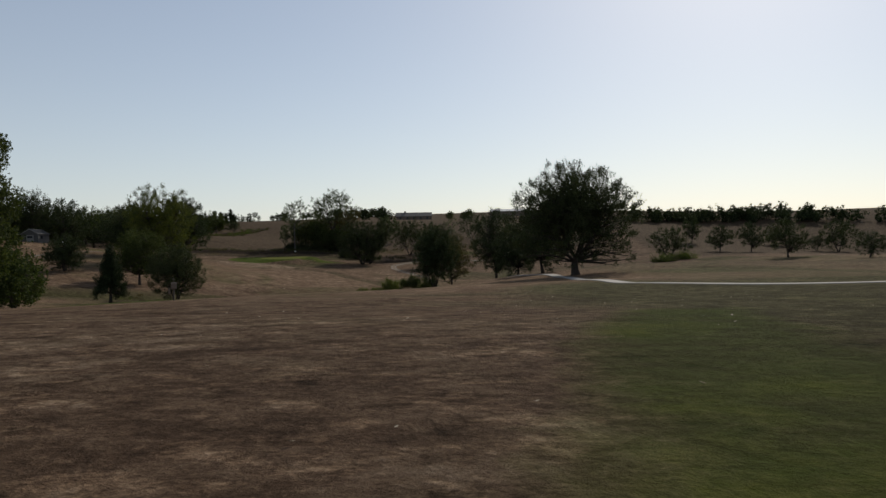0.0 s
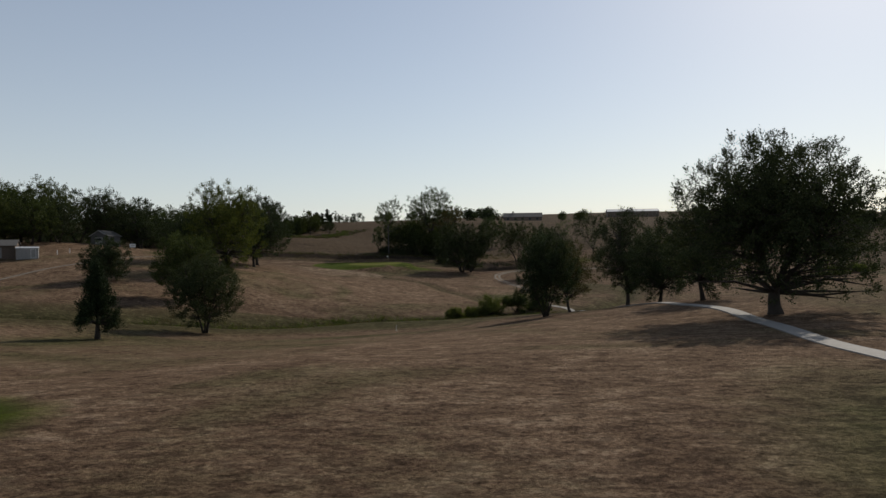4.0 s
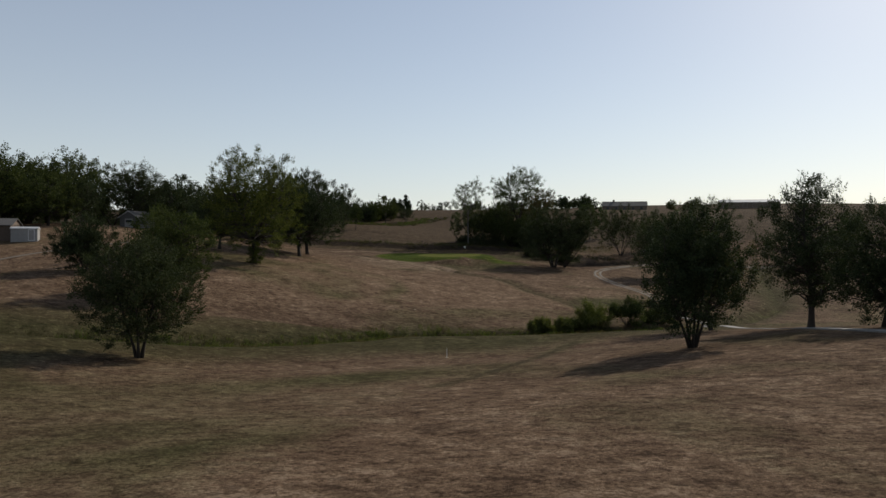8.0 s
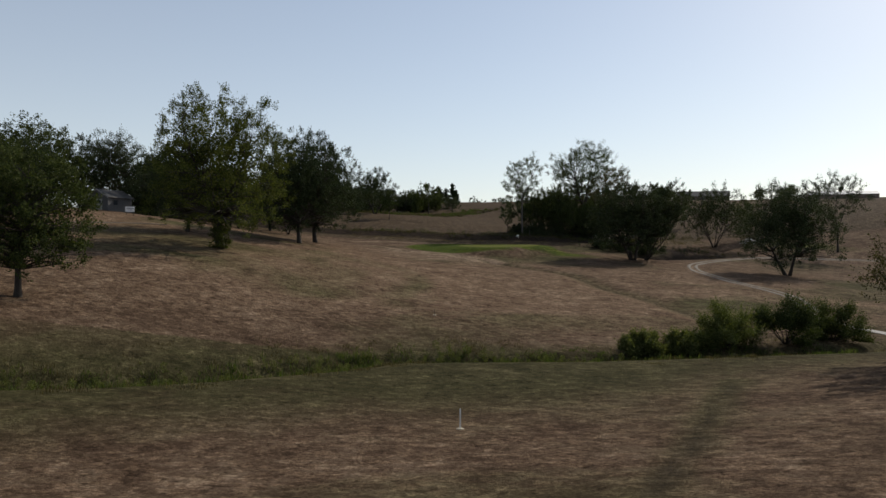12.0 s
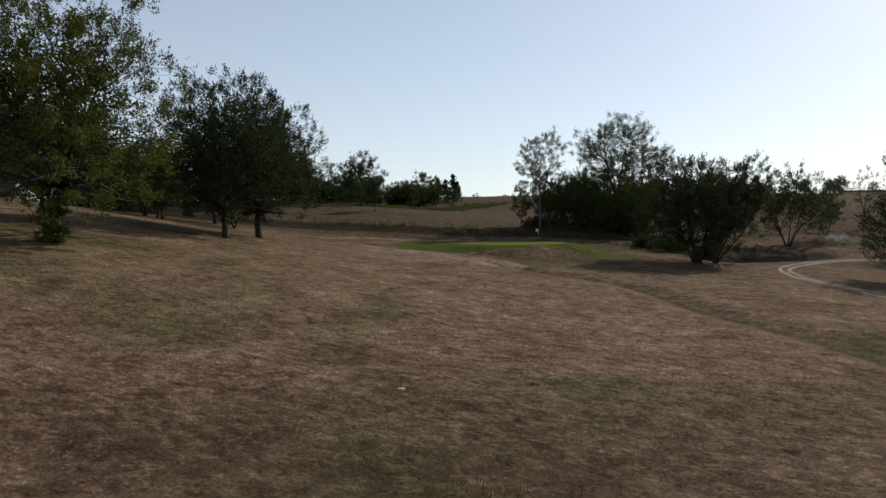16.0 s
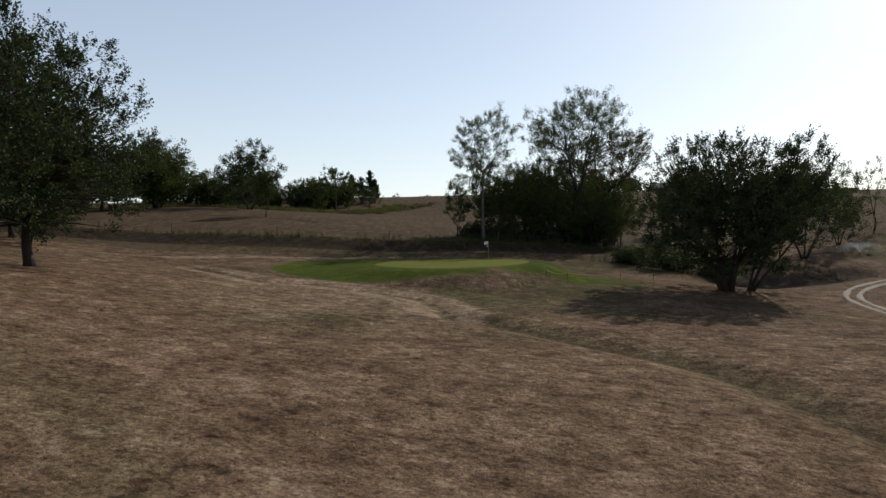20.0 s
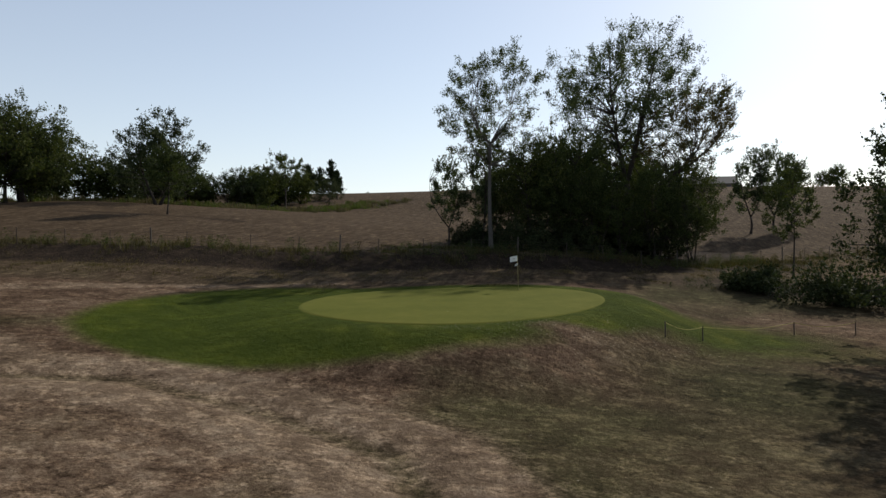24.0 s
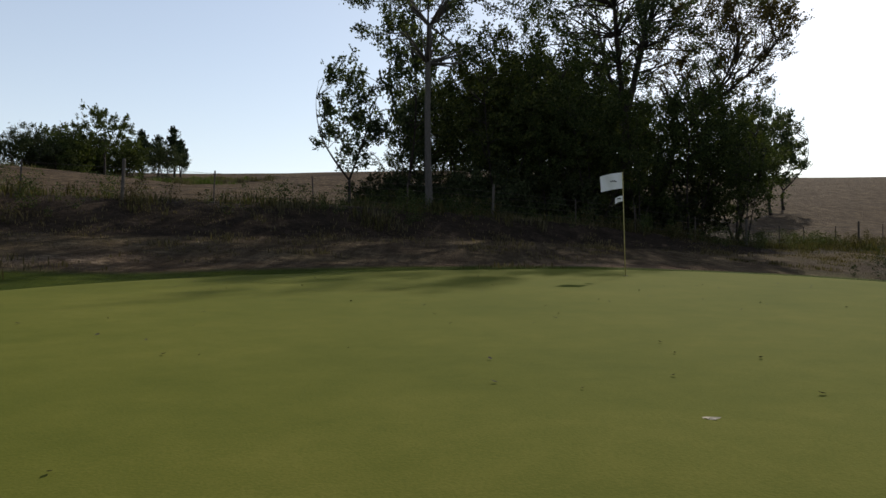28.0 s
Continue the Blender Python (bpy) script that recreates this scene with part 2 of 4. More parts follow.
CLOTH = plain("white_cloth", (0.74, 0.74, 0.73), (0.82, 0.82, 0.81), 5, 0.8)
INK = plain("dark_print", (0.05, 0.05, 0.055), (0.10, 0.10, 0.11), 8, 0.7)
POLE = plain("pole_yellow", (0.36, 0.30, 0.10), (0.50, 0.43, 0.18), 12, 0.5)
ROPE = plain("yellow_rope", (0.50, 0.42, 0.12), (0.62, 0.54, 0.20), 30, 0.8)
ROOF = plain("grey_shingle", (0.065, 0.062, 0.060), (0.125, 0.118, 0.11), 4, 0.9, 0.01)
METAL_ROOF = plain("pale_metal_roof", (0.34, 0.35, 0.36), (0.46, 0.47, 0.48), 2, 0.55)
SIDING = plain("siding", (0.26, 0.25, 0.235), (0.36, 0.35, 0.33), 2, 0.7)
SIDING_DARK = plain("weathered_siding", (0.085, 0.082, 0.08), (0.14, 0.135, 0.13), 3, 0.75)
BROWN = plain("brown_siding", (0.10, 0.075, 0.058), (0.17, 0.13, 0.10), 3, 0.75)
DARK_GLASS = plain("dark_pane", (0.02, 0.024, 0.028), (0.04, 0.045, 0.05), 2, 0.12)
HOLE = plain("cup_dark", (0.02, 0.02, 0.02), (0.04, 0.035, 0.03), 20, 0.9)
BALL_BITS = plain("bleached_divot", (0.32, 0.27, 0.19), (0.48, 0.42, 0.32), 12, 0.95)


# ---- helpers for meshes ----
def mesh_of(name, verts, faces, material, smooth=False):
    me = bpy.data.meshes.new(name)
    if hasattr(faces, "tolist"):                         # all faces alike: written in one go
        v, n = np.asarray(verts, np.float32), faces.shape[1]
        me.vertices.add(len(v))
        me.vertices.foreach_set("co", v.reshape(-1))
        me.loops.add(faces.size)
        me.loops.foreach_set("vertex_index", faces.reshape(-1).astype(np.int32))
        me.polygons.add(len(faces))
        me.polygons.foreach_set("loop_start", np.arange(0, faces.size, n, dtype=np.int32))
    else:
        me.from_pydata([tuple(v) for v in np.asarray(verts, float).tolist()], [], [tuple(f) for f in faces])
    me.materials.append(material)
    if smooth:
        me.polygons.foreach_set("use_smooth", np.ones(len(me.polygons), dtype=bool))
    me.update()
    return me


def put(name, verts, faces, material, parent=None, label="", smooth=False):
    ob = new(name, mesh_of(name, verts, faces, material, smooth))
    if parent:
        ob.parent = parent
    if label:
        ob["label"] = label
    return ob


def part(name, bm, material, parent, label="", smooth=False):
    """Links a bmesh as one mesh object under a thing or a part."""
    me = bpy.data.meshes.new(name)
    bm.to_mesh(me)
    bm.free()
    me.materials.append(material)
    if smooth:
        me.polygons.foreach_set("use_smooth", np.ones(len(me.polygons), dtype=bool))
    ob = new(name, me)
    ob.parent = parent
    if label:
        ob["label"] = label
    return ob


def thing(name, label, category, x, y, z=None, turn=0.0, group="", kind=""):
    ob = new(name)
    ob.empty_display_size = 0.2
    ob.matrix_basis = pose(x, y, float(land(x, y)) if z is None else z, 0, 0, turn)
    return tagged(ob, label, category, group, kind)


def box(bm, x0, x1, y0, y1, z0, z1, bevel=0.0):
    m = Matrix.Translation(((x0 + x1) / 2, (y0 + y1) / 2, (z0 + z1) / 2)) @ Matrix.Diagonal((x1 - x0, y1 - y0, z1 - z0, 1))
    made = bmesh.ops.create_cube(bm, size=1, matrix=m)["verts"]
    if bevel:
        edges = list({e for v in made for e in v.link_edges})
        bmesh.ops.bevel(bm, geom=edges, offset=bevel, segments=1, affect="EDGES")
    return bm


def tubes(lines, sides=6):
    """Vertices and faces of tapering tubes: each line is a list of (x, y, z, radius)."""
    vs, fs, at = [], [], 0
    ring = np.linspace(0, 2 * np.pi, sides, endpoint=False)
    for line in lines:
        p = np.asarray(line, float)
        n = len(p)
        way = np.gradient(p[:, :3], axis=0)
        way /= np.linalg.norm(way, axis=1)[:, None] + 1e-9
        ref = np.where(np.abs(way[:, 2:3]) > 0.9, np.array([[1.0, 0, 0]]), np.array([[0, 0, 1.0]]))
        u = np.cross(way, ref)
        u /= np.linalg.norm(u, axis=1)[:, None] + 1e-9
        v = np.cross(way, u)
        vs.append((p[:, None, :3] + p[:, 3][:, None, None] * (np.cos(ring)[None, :, None] * u[:, None] + np.sin(ring)[None, :, None] * v[:, None])).reshape(-1, 3))
        for i in range(n - 1):
            a = at + i * sides
            fs += [(a + k, a + (k + 1) % sides, a + sides + (k + 1) % sides, a + sides + k) for k in range(sides)]
        fs.append(tuple(at + k for k in range(sides - 1, -1, -1)))
        fs.append(tuple(at + (n - 1) * sides + k for k in range(sides)))
        at += n * sides
    return np.concatenate(vs), fs


# ---- the lie of the land ----
SWELLS = [
    [0.7, 0.6, 1.5, 3.2, 1.3, 1.0, 3.8, 1.3, 0.1],
    [0.9, 0.1, -1.6, 0.7, 0.4, 0.6, 1.1, 0.7, 0.1],
    [1.5, 0.2, -1.3, 1.3, 0.4, 1.3, -0.2, 0.3, 0.2],
    [2.1, -0.4, 1.9, -1.5, 0.1, 0.2, -1.1, 0.8, 0.5],
    [1.2, -3.3, 3.4, -5.6, 0.9, 3.8, 0.5, 1.0, 0.5],
    [3.6, 1.5, 2.6, -0.4, -2.8, -4.5, 0.1, 0.4, 0.1],
    [4.2, 5.4, -0.2, -1.0, 2.4, -0.9, 1.0, 0.3, 0.0],
    [3.4, -2.0, -0.5, 1.3, -2.6, -2.2, 0.9, 0.5, 0.1],
    [4.9, 6.0, 5.2, 0.7, 3.3, -2.2, 2.1, 0.9, 0.0],
    [2.5, 1.5, -0.3, -1.2, 3.1, 2.4, 3.3, 0.0, -0.4],
    [1.8, -0.9, 1.6, 2.1, -1.3, 0.7, 0.5, -1.0, -0.9],
]
CREEK = [(-140, 92), (-110, 100), (-80, 111), (-68, 116), (-58, 123), (-49, 131), (-42, 141), (-35.5, 153.5), (-28, 158.2), (-20, 163), (-4, 171), (8, 184), (16, 205), (20, 240), (24, 290)]
SWALE = [(-50, 227), (-44, 223.5), (-38.6, 219.8), (-34.8, 216.7), (-31.8, 212.4), (-27, 203), (-20.5, 195), (-15, 186), (-10, 176)]
GREEN = (-56.7, 256.0, 7.8, 9.7)      # middle and half axes of the putting green
GULLY = [(-80, 243.3), (-76, 241.2), (-70, 237.5), (-65, 239), (-59.5, 237.2), (-54.3, 234.6), (-50.3, 227.5)]
# the field fence on top of the bank
FENCE_LINE = [(-150, 252), (-118, 259), (-98, 265.5), (-82, 270.8), (-73, 272.6), (-67, 275), (-60, 279.5), (-52, 284), (-42, 288.5), (-33, 297), (-18, 306), (8, 316)]
HOLLOW = [(-26, 264), (-21, 270), (-16, 277), (-10, 285)]


def ease(u):
    u = np.clip(u, 0.0, 1.0)
    return u * u * (3.0 - 2.0 * u)


def off_line(x, y, line):
    """The distance from a line of points."""
    best = np.full(np.shape(x), 1e9)
    for (ax, ay), (bx, by) in zip(line[:-1], line[1:]):
        ux, uy = bx - ax, by - ay
        s = np.clip(((x - ax) * ux + (y - ay) * uy) / (ux * ux + uy * uy), 0, 1)
        best = np.minimum(best, np.hypot(x - ax - s * ux, y - ay - s * uy))
    return best


def green_reach(x, y, grow=0.0):
    """1 on the rim of the putting green, less inside; a slightly lobed oval."""
    gx, gy, ga, gb = GREEN
    a = np.arctan2((y - gy) / gb, (x - gx) / ga)
    lobe = 1 + 0.06 * np.sin(2 * a + 0.6) + 0.04 * np.sin(3 * a - 1.0)
    return np.hypot((x - gx) / (ga + grow), (y - gy) / (gb + grow)) / lobe


def land(x, y):
    """The height of the ground."""
    x, y = np.asarray(x, float), np.asarray(y, float)
    z = 24 * ease((y - 285) / 160) + 19 * ease((y - 425) / 420)
    for j, row in enumerate(SWELLS):
        for i, swell in enumerate(row):
            z = z + swell * np.exp(-((x + 160 - 40 * i) ** 2 + (y + 20 - 40 * j) ** 2) / 2178.0)
    creek = off_line(x, y, CREEK)
    z = z - 0.45 * np.exp(-(creek / 2.6) ** 2) - 0.25 * np.exp(-(creek / 9.0) ** 2) - 0.55 * (1 - ease((creek - 0.5) / 1.1))
    z = z - 0.5 * np.exp(-(off_line(x, y, SWALE) / 1.7) ** 2) - 0.22 * np.exp(-(off_line(x, y, GULLY) / 0.9) ** 2)
    up_bank = y - np.interp(x, [q[0] for q in FENCE_LINE], [q[1] for q in FENCE_LINE])
    z = z + 0.75 * ease((up_bank + 5.0) / 4.6) * (1 - ease((up_bank - 1) / 12)) * ease((x + 150) / 30) * (1 - ease((x + 52) / 12))
    z = z - 1.2 * np.exp(-(off_line(x, y, HOLLOW) / 3.6) ** 2)
    level = 3.66 + 0.034 * (y - 256) - 0.004 * (x + 56)
    w = 1 - ease((green_reach(x, y) - 1.08) / 0.75)
    z = z * (1 - w) + level * w
    far = ease((np.hypot(x + 40, y - 150) - 60) / 600)
    z = z + 0.10 * np.sin(x * 0.21 + 1.3 * np.sin(y * 0.13)) * np.sin(y * 0.17 + 0.7) * (1 - w)
    return z + far * 2.5 * np.sin(x * 0.011 + 0.8) * np.sin(y * 0.009 + 1.1)


# ---- ground ----


def spread(lo, hi, step, reach, growth):
    """Lines of a grid: even between lo and hi, ever wider out to the horizon."""
    mid = list(np.arange(lo, hi + 1e-6, step))
    out, s = [], step
    while sum(out) < reach:
        s *= growth
        out.append(s)
    steps = np.cumsum(out)
    return np.array([*(lo - steps)[::-1], *mid, *(mid[-1] + steps)])


TRACK = [(-150, 225), (-118, 233), (-98, 243), (-87, 251), (-78, 258.5), (-71, 262), (-66, 266)]
PATH_LINE = [(95, 14), (60, 21), (36, 28), (22, 33), (16.0, 38.8), (14.3, 47), (14.5, 60), (14.7, 74), (15.3, 88), (15.6, 99), (14.9, 110), (12.9, 121), (9.5, 150), (7.0, 167), (2.6, 180.5), (-2, 186), (-3.8, 196), (-4.8, 206), (-9.5, 216), (-14.0, 227), (-16.8, 240),
             (-17.6, 252), (-15.5, 262), (-11, 271), (-4.5, 279), (12, 288), (40, 296)]
SIDE_LINE = [(-96, 126), (-101, 140), (-103.5, 152), (-104, 162), (-103, 172), (-101.5, 183), (-99.5, 193), (-96.5, 201), (-93, 212), (-89, 229), (-88, 242), (-87, 251), (-83.5, 256.5), (-78.5, 258.2)]
TEE_B = (-26.5, 44.4, 11.2, 10.6)


def build_ground():
    gx, gy = spread(-100, 40, 1.0, 3500, 1.13), spread(-24, 300, 1.0, 3500, 1.13)
    gx = np.sort(np.concatenate([gx, np.arange(-59.5, -14, 1.0)]))      # finer where the ditch is passed
    gy = np.sort(np.concatenate([gy, np.arange(124.5, 172, 1.0), np.arange(216.5, 284, 1.0)]))
    x, y = np.meshgrid(gx, gy)
    z = land(x, y)
    nx, ny = len(gx), len(gy)
    v = np.stack([x, y, z], -1).reshape(-1, 3)
    i = np.arange(nx * ny).reshape(ny, nx)
    f = np.stack([i[:-1, :-1], i[:-1, 1:], i[1:, 1:], i[1:, :-1]], -1).reshape(-1, 4)
    ob = put("ground", v, f, TURF, smooth=True)
    creek = off_line(x, y, CREEK)
    fringe = 1 - ease((np.hypot((x + 62.5) / 13.5, (y - 252.5) / 11.9) - 0.82) / 0.25)
    apron = 0.75 * (1 - ease((green_reach(x, y, 2.2) - 0.95) / 0.25))
    strip = ease((x - 0.15 - 0.034 * (y + 4.5) ** 1.0 - np.interp(y, [-8, 2, 9, 20], [-0.6, 0.6, 2.6, 6.0])) / 1.6) * (1 - ease((x - np.interp(y, [-8, 0, 2, 7.5, 12], [5.5, 5.0, 5.2, 6.2, 7.5])) / 1.8)) * (1 - ease((y - 10) / 4.0))
    tee = strip * 1.05 + 0.35 * np.exp(-((x - 14) / 6) ** 2 - ((y - 16) / 8) ** 2) + sum(1.5 - 1.5 * ease((np.hypot((x - a) / c, (y - b) / d) - 0.7) / 0.45) for a, b, c, d in (TEE_B,))
    lush = np.clip(np.maximum(np.maximum(fringe, apron), tee * 0.58) + 0.26 * np.exp(-(creek / 1.4) ** 2), 0, 1)
    lush = np.maximum(lush, 0.6 * np.exp(-((x - 6) / 13) ** 2 - ((y - 302) / 5) ** 2))
    apron_b = 0.8 * np.exp(-((x + 43.5) / 8) ** 2 - ((y - 255.5) / 5.5) ** 2)
    scuff = np.exp(-((x + 50.2) / 2.0) ** 2 - ((y - 247.6) / 1.1) ** 2)
    lush = np.clip(lush + apron_b - 0.6 * scuff, 0, 1)
    bank = np.interp(x, [q[0] for q in FENCE_LINE], [q[1] for q in FENCE_LINE])
    damp = np.clip(0.62 * (1 - ease((y - 26) / 45)) * ease((x - 1) / 8) + 0.75 * np.exp(-(creek / 4.5) ** 2) + 0.6 * np.exp(-((creek - 8) / 7.0) ** 2) * (y < 168 + 0.55 * (x + 10)) + 0.5 * np.exp(-((x + 34) / 20) ** 2 - ((y - 96) / 22) ** 2) + 0.28 * ease((y - bank + 15) / 5) * (1 - ease((y - bank + 1) / 4)) * ease((-28 - x) / 10) * ease((x + 150) / 20), 0, 1)
    field = ease((y - 0.45 * (x + 67) - 279) / 8) * ease((y - 262) / 10)
    # the stubble's darker tone is carried down over the bank
    field = np.maximum(field, ease((y - bank + 14.5) / 4) * ease((-24 - x) / 10) * (1 - ease((green_reach(x, y) - 1.1) / -0.2)))
    field = np.maximum(field, ease((x - 70) / 30) * ease((y - 230) / 30))
    bare = 0.6 * np.exp(-(off_line(x, y, TRACK) / 0.9) ** 2) + 0.1 * np.exp(-((x + 68) / 9) ** 2 - ((y - 234) / 7) ** 2) + 0.15 * scuff
    bare = np.clip(bare + 0.16 * np.exp(-((x + 60) / 14) ** 2 - ((y - 226) / 12) ** 2) + 0.38 * ease((2 - x) / 7) * (1 - ease((y - 6) / 14)), 0, 1)
    bare = np.clip(bare + 0.26 * ease((y - 165) / 15) * (1 - ease((y - 244) / 10)) * ease((x + 85) / 15) * (1 - ease((x + 22) / 12)), 0, 1)
    worn = off_line(x, y, [(-12.5, 150), (-13.5, 141.8), (-14.6, 130), (-15.6, 120), (-16.4, 114.5), (-17.2, 108)])
    damp = np.clip(damp + 0.4 * np.exp(-(worn / 0.9) ** 2), 0, 1)
    damp = np.clip(damp + 0.9 * np.exp(-((x + 43) / 6) ** 2 - ((y - 245) / 8) ** 2), 0, 1)
    swale = off_line(x, y, SWALE)
    lush = np.clip(lush + 0.06 * np.exp(-(swale / 1.4) ** 2), 0, 1)
    damp = np.clip(damp + 0.55 * np.exp(-(swale / 2.6) ** 2), 0, 1)
    damp = np.clip(damp + 0.45 * ease((x - 17) / 10) * (1 - ease((y - 190) / 60)), 0, 1)
    damp = np.clip(damp + 0.22 * (1 - ease((y - 20) / 40)), 0, 1)
    damp = np.clip(damp + 0.75 * np.exp(-((x - 13) / 7) ** 2 - ((y - 44) / 18) ** 2), 0, 1)
    damp = np.clip(damp + 0.45 * np.exp(-((x + 20) / 13) ** 2 - ((y - 143) / 13) ** 2), 0, 1)
    gully = off_line(x, y, GULLY)
    damp = np.clip(damp + 0.7 * np.exp(-(gully / 0.8) ** 2), 0, 1)
    bare = np.clip(bare + 0.55 * np.exp(-((gully - 1.6) / 1.0) ** 2) + 0.5 * np.exp(-(off_line(x, y, SIDE_LINE[5:]) / 0.8) ** 2) + 0.4 * np.exp(-(off_line(x, y, PATH_LINE[15:]) / 1.4) ** 2), 0, 1)
    # dark brown on the bank below the fence; bleached straw; dark strips across the field
    s = y - bank
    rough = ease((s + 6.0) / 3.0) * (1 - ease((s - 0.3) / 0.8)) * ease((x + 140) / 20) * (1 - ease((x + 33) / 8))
    # shade painted dark into the hollow and under the thicket's trees
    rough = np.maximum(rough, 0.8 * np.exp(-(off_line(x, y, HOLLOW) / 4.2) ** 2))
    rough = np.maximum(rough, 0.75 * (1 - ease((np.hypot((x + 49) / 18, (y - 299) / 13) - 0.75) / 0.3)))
    rough = np.maximum(rough, 0.55 * np.exp(-(off_line(x, y, [(-104, 345), (-100, 362), (-96, 378), (-88, 388), (-70, 400)]) / 4.0) ** 2))
    rough = np.maximum(rough, 0.5 * np.exp(-(off_line(x, y, [(-112, 293), (-104, 296), (-97, 297), (-90, 296)]) / 1.2) ** 2))
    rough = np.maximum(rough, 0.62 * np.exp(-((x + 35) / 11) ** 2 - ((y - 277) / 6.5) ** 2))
    rough = np.maximum(rough, 0.36 * np.exp(-(worn / 0.75) ** 2))
    rough = np.maximum(rough, 0.35 * np.exp(-(swale / 1.0) ** 2))
    straw = np.clip(np.exp(-((y - 190) / 40) ** 2) + np.exp(-((y - 75) / 45) ** 2) - 0.8 * np.exp(-(creek / 12) ** 2), 0, 1)
    shade_weed_straw = ob.data.color_attributes.new("shade_weed_straw", "FLOAT_COLOR", "POINT")
    shade_weed_straw.data.foreach_set("color", np.stack([rough, straw, 0 * x, 0 * x + 1], -1).reshape(-1).astype(np.float32))
    layer = ob.data.color_attributes.new("cover", "FLOAT_COLOR", "POINT")
    layer.data.foreach_set("color", np.stack([lush, damp, field, bare], -1).reshape(-1).astype(np.float32))
    return tagged(ob, "drought-brown mown grass on rolling land with stubble fields", "ground", kind="structure")


build_ground()


def build_green():
    """The putting green: a smooth sheet that meets the fringe with a low rim."""
    rings, spokes = 40, 120
    vs, fs = [], []
    gx, gy, ga, gb = GREEN
    for r in range(rings + 1):
        for s in range(spokes):
            a = 2 * math.pi * s / spokes
            k = (r / (rings - 1)) if r < rings else 1.012
            lobe = 1 + 0.06 * math.sin(2 * a + 0.6) + 0.04 * math.sin(3 * a - 1.0)
            x, y = gx + ga * k * lobe * math.cos(a), gy + gb * k * lobe * math.sin(a)
            vs.append((x, y, float(land(x, y)) + (0.035 if r < rings else -0.05)))
    for r in range(rings):
        for s in range(spokes):
            a, b = r * spokes + s, r * spokes + (s + 1) % spokes
            fs.append((a, b, b + spokes, a + spokes))
    return tagged(put("putting_green", vs, fs, PUTT, smooth=True), "closely mown yellow-green golf putting green", "putting green", kind="structure")


build_green()


def smooth_line(line, step=1.0):
    """A rounded line through the given points, in even steps."""
    p = np.array(line, float)
    p = np.concatenate([[2 * p[0] - p[1]], p, [2 * p[-1] - p[-2]]])
    out = []
    for a, b, c, d in zip(p[:-3], p[1:-2], p[2:-1], p[3:]):
        n = max(2, int(np.linalg.norm(c - b) / step))
        for s in np.arange(n) / n:
            out.append(0.5 * (2 * b + (c - a) * s + (2 * a - 5 * b + 4 * c - d) * s * s + (3 * b - a - 3 * c + d) * s**3))
    out.append(p[-2])
    return np.array(out)


def build_path(name, line, width, material, label, lift=0.04):
    """A ribbon with thickness that follows the ground."""
    p = smooth_line(line, 0.8)
    way = np.gradient(p, axis=0)
    way /= np.linalg.norm(way, axis=1)[:, None]
    side = np.stack([way[:, 1], -way[:, 0]], -1)
    vs, fs = [], []
    for q, s in zip(p, side):
        top = max(float(land(*(q + s * w))) for w in (-width / 2, 0, width / 2))
        for w, dz in ((-width / 2 - 0.03, -0.25), (-width / 2, lift), (0, lift + 0.02), (width / 2, lift), (width / 2 + 0.03, -0.25)):
            x, y = q + s * w
            vs.append((x, y, 0.5 * float(land(x, y)) + 0.5 * top + dz))
    for i in range(len(p) - 1):
        fs += [(5 * i + k, 5 * i + 5 + k, 5 * i + 6 + k, 5 * i + 1 + k) for k in range(4)]
    return tagged(put(name, vs, fs, material), label, "path", kind="structure")


build_path("cart_path", PATH_LINE[:16], 1.45, CONCRETE, "pale concrete golf cart path winding through brown grass")


def build_ruts(name, line, label):
    """Two worn wheel ruts of uneven width, side by side along a line."""
    rng = np.random.default_rng(15)
    p = smooth_line(line, 0.6)
    way = np.gradient(p, axis=0)
    way /= np.linalg.norm(way, axis=1)[:, None]
    side = np.stack([way[:, 1], -way[:, 0]], -1)
    vs, fs, at = [], [], 0
    for rut in (-0.6, 0.6):
        wide = 0.23 + 0.05 * np.sin(np.arange(len(p)) * 0.37 + rut) + rng.normal(size=len(p)) * 0.025
        fade = np.minimum(1, np.minimum(np.arange(len(p)), np.arange(len(p))[::-1]) / 6)
        for k, w in enumerate((-1.25, -1.0, 0.0, 1.0, 1.25)):
            q = p + side * (rut + w * wide * fade)[:, None]
            vs.append(np.column_stack([q, land(q[:, 0], q[:, 1]) + (-0.06, 0.035, 0.02, 0.035, -0.06)[k]]))
        i = np.arange(len(p) - 1)[:, None]
        n = len(p)
        for k in range(4):
            fs.append(at + np.hstack([k * n + i, k * n + i + 1, (k + 1) * n + i + 1, (k + 1) * n + i]))
        at += 5 * n
    return tagged(put(name, np.concatenate(vs), np.concatenate(fs), GRAVEL), label, "path", kind="structure")


build_ruts("cart_track", PATH_LINE[15:], "worn two-rut gravel cart track across the fairway")
build_path("side_path", SIDE_LINE[:8], 1.0, GRAVEL, "narrow pale path along the wood's edge", 0.02)


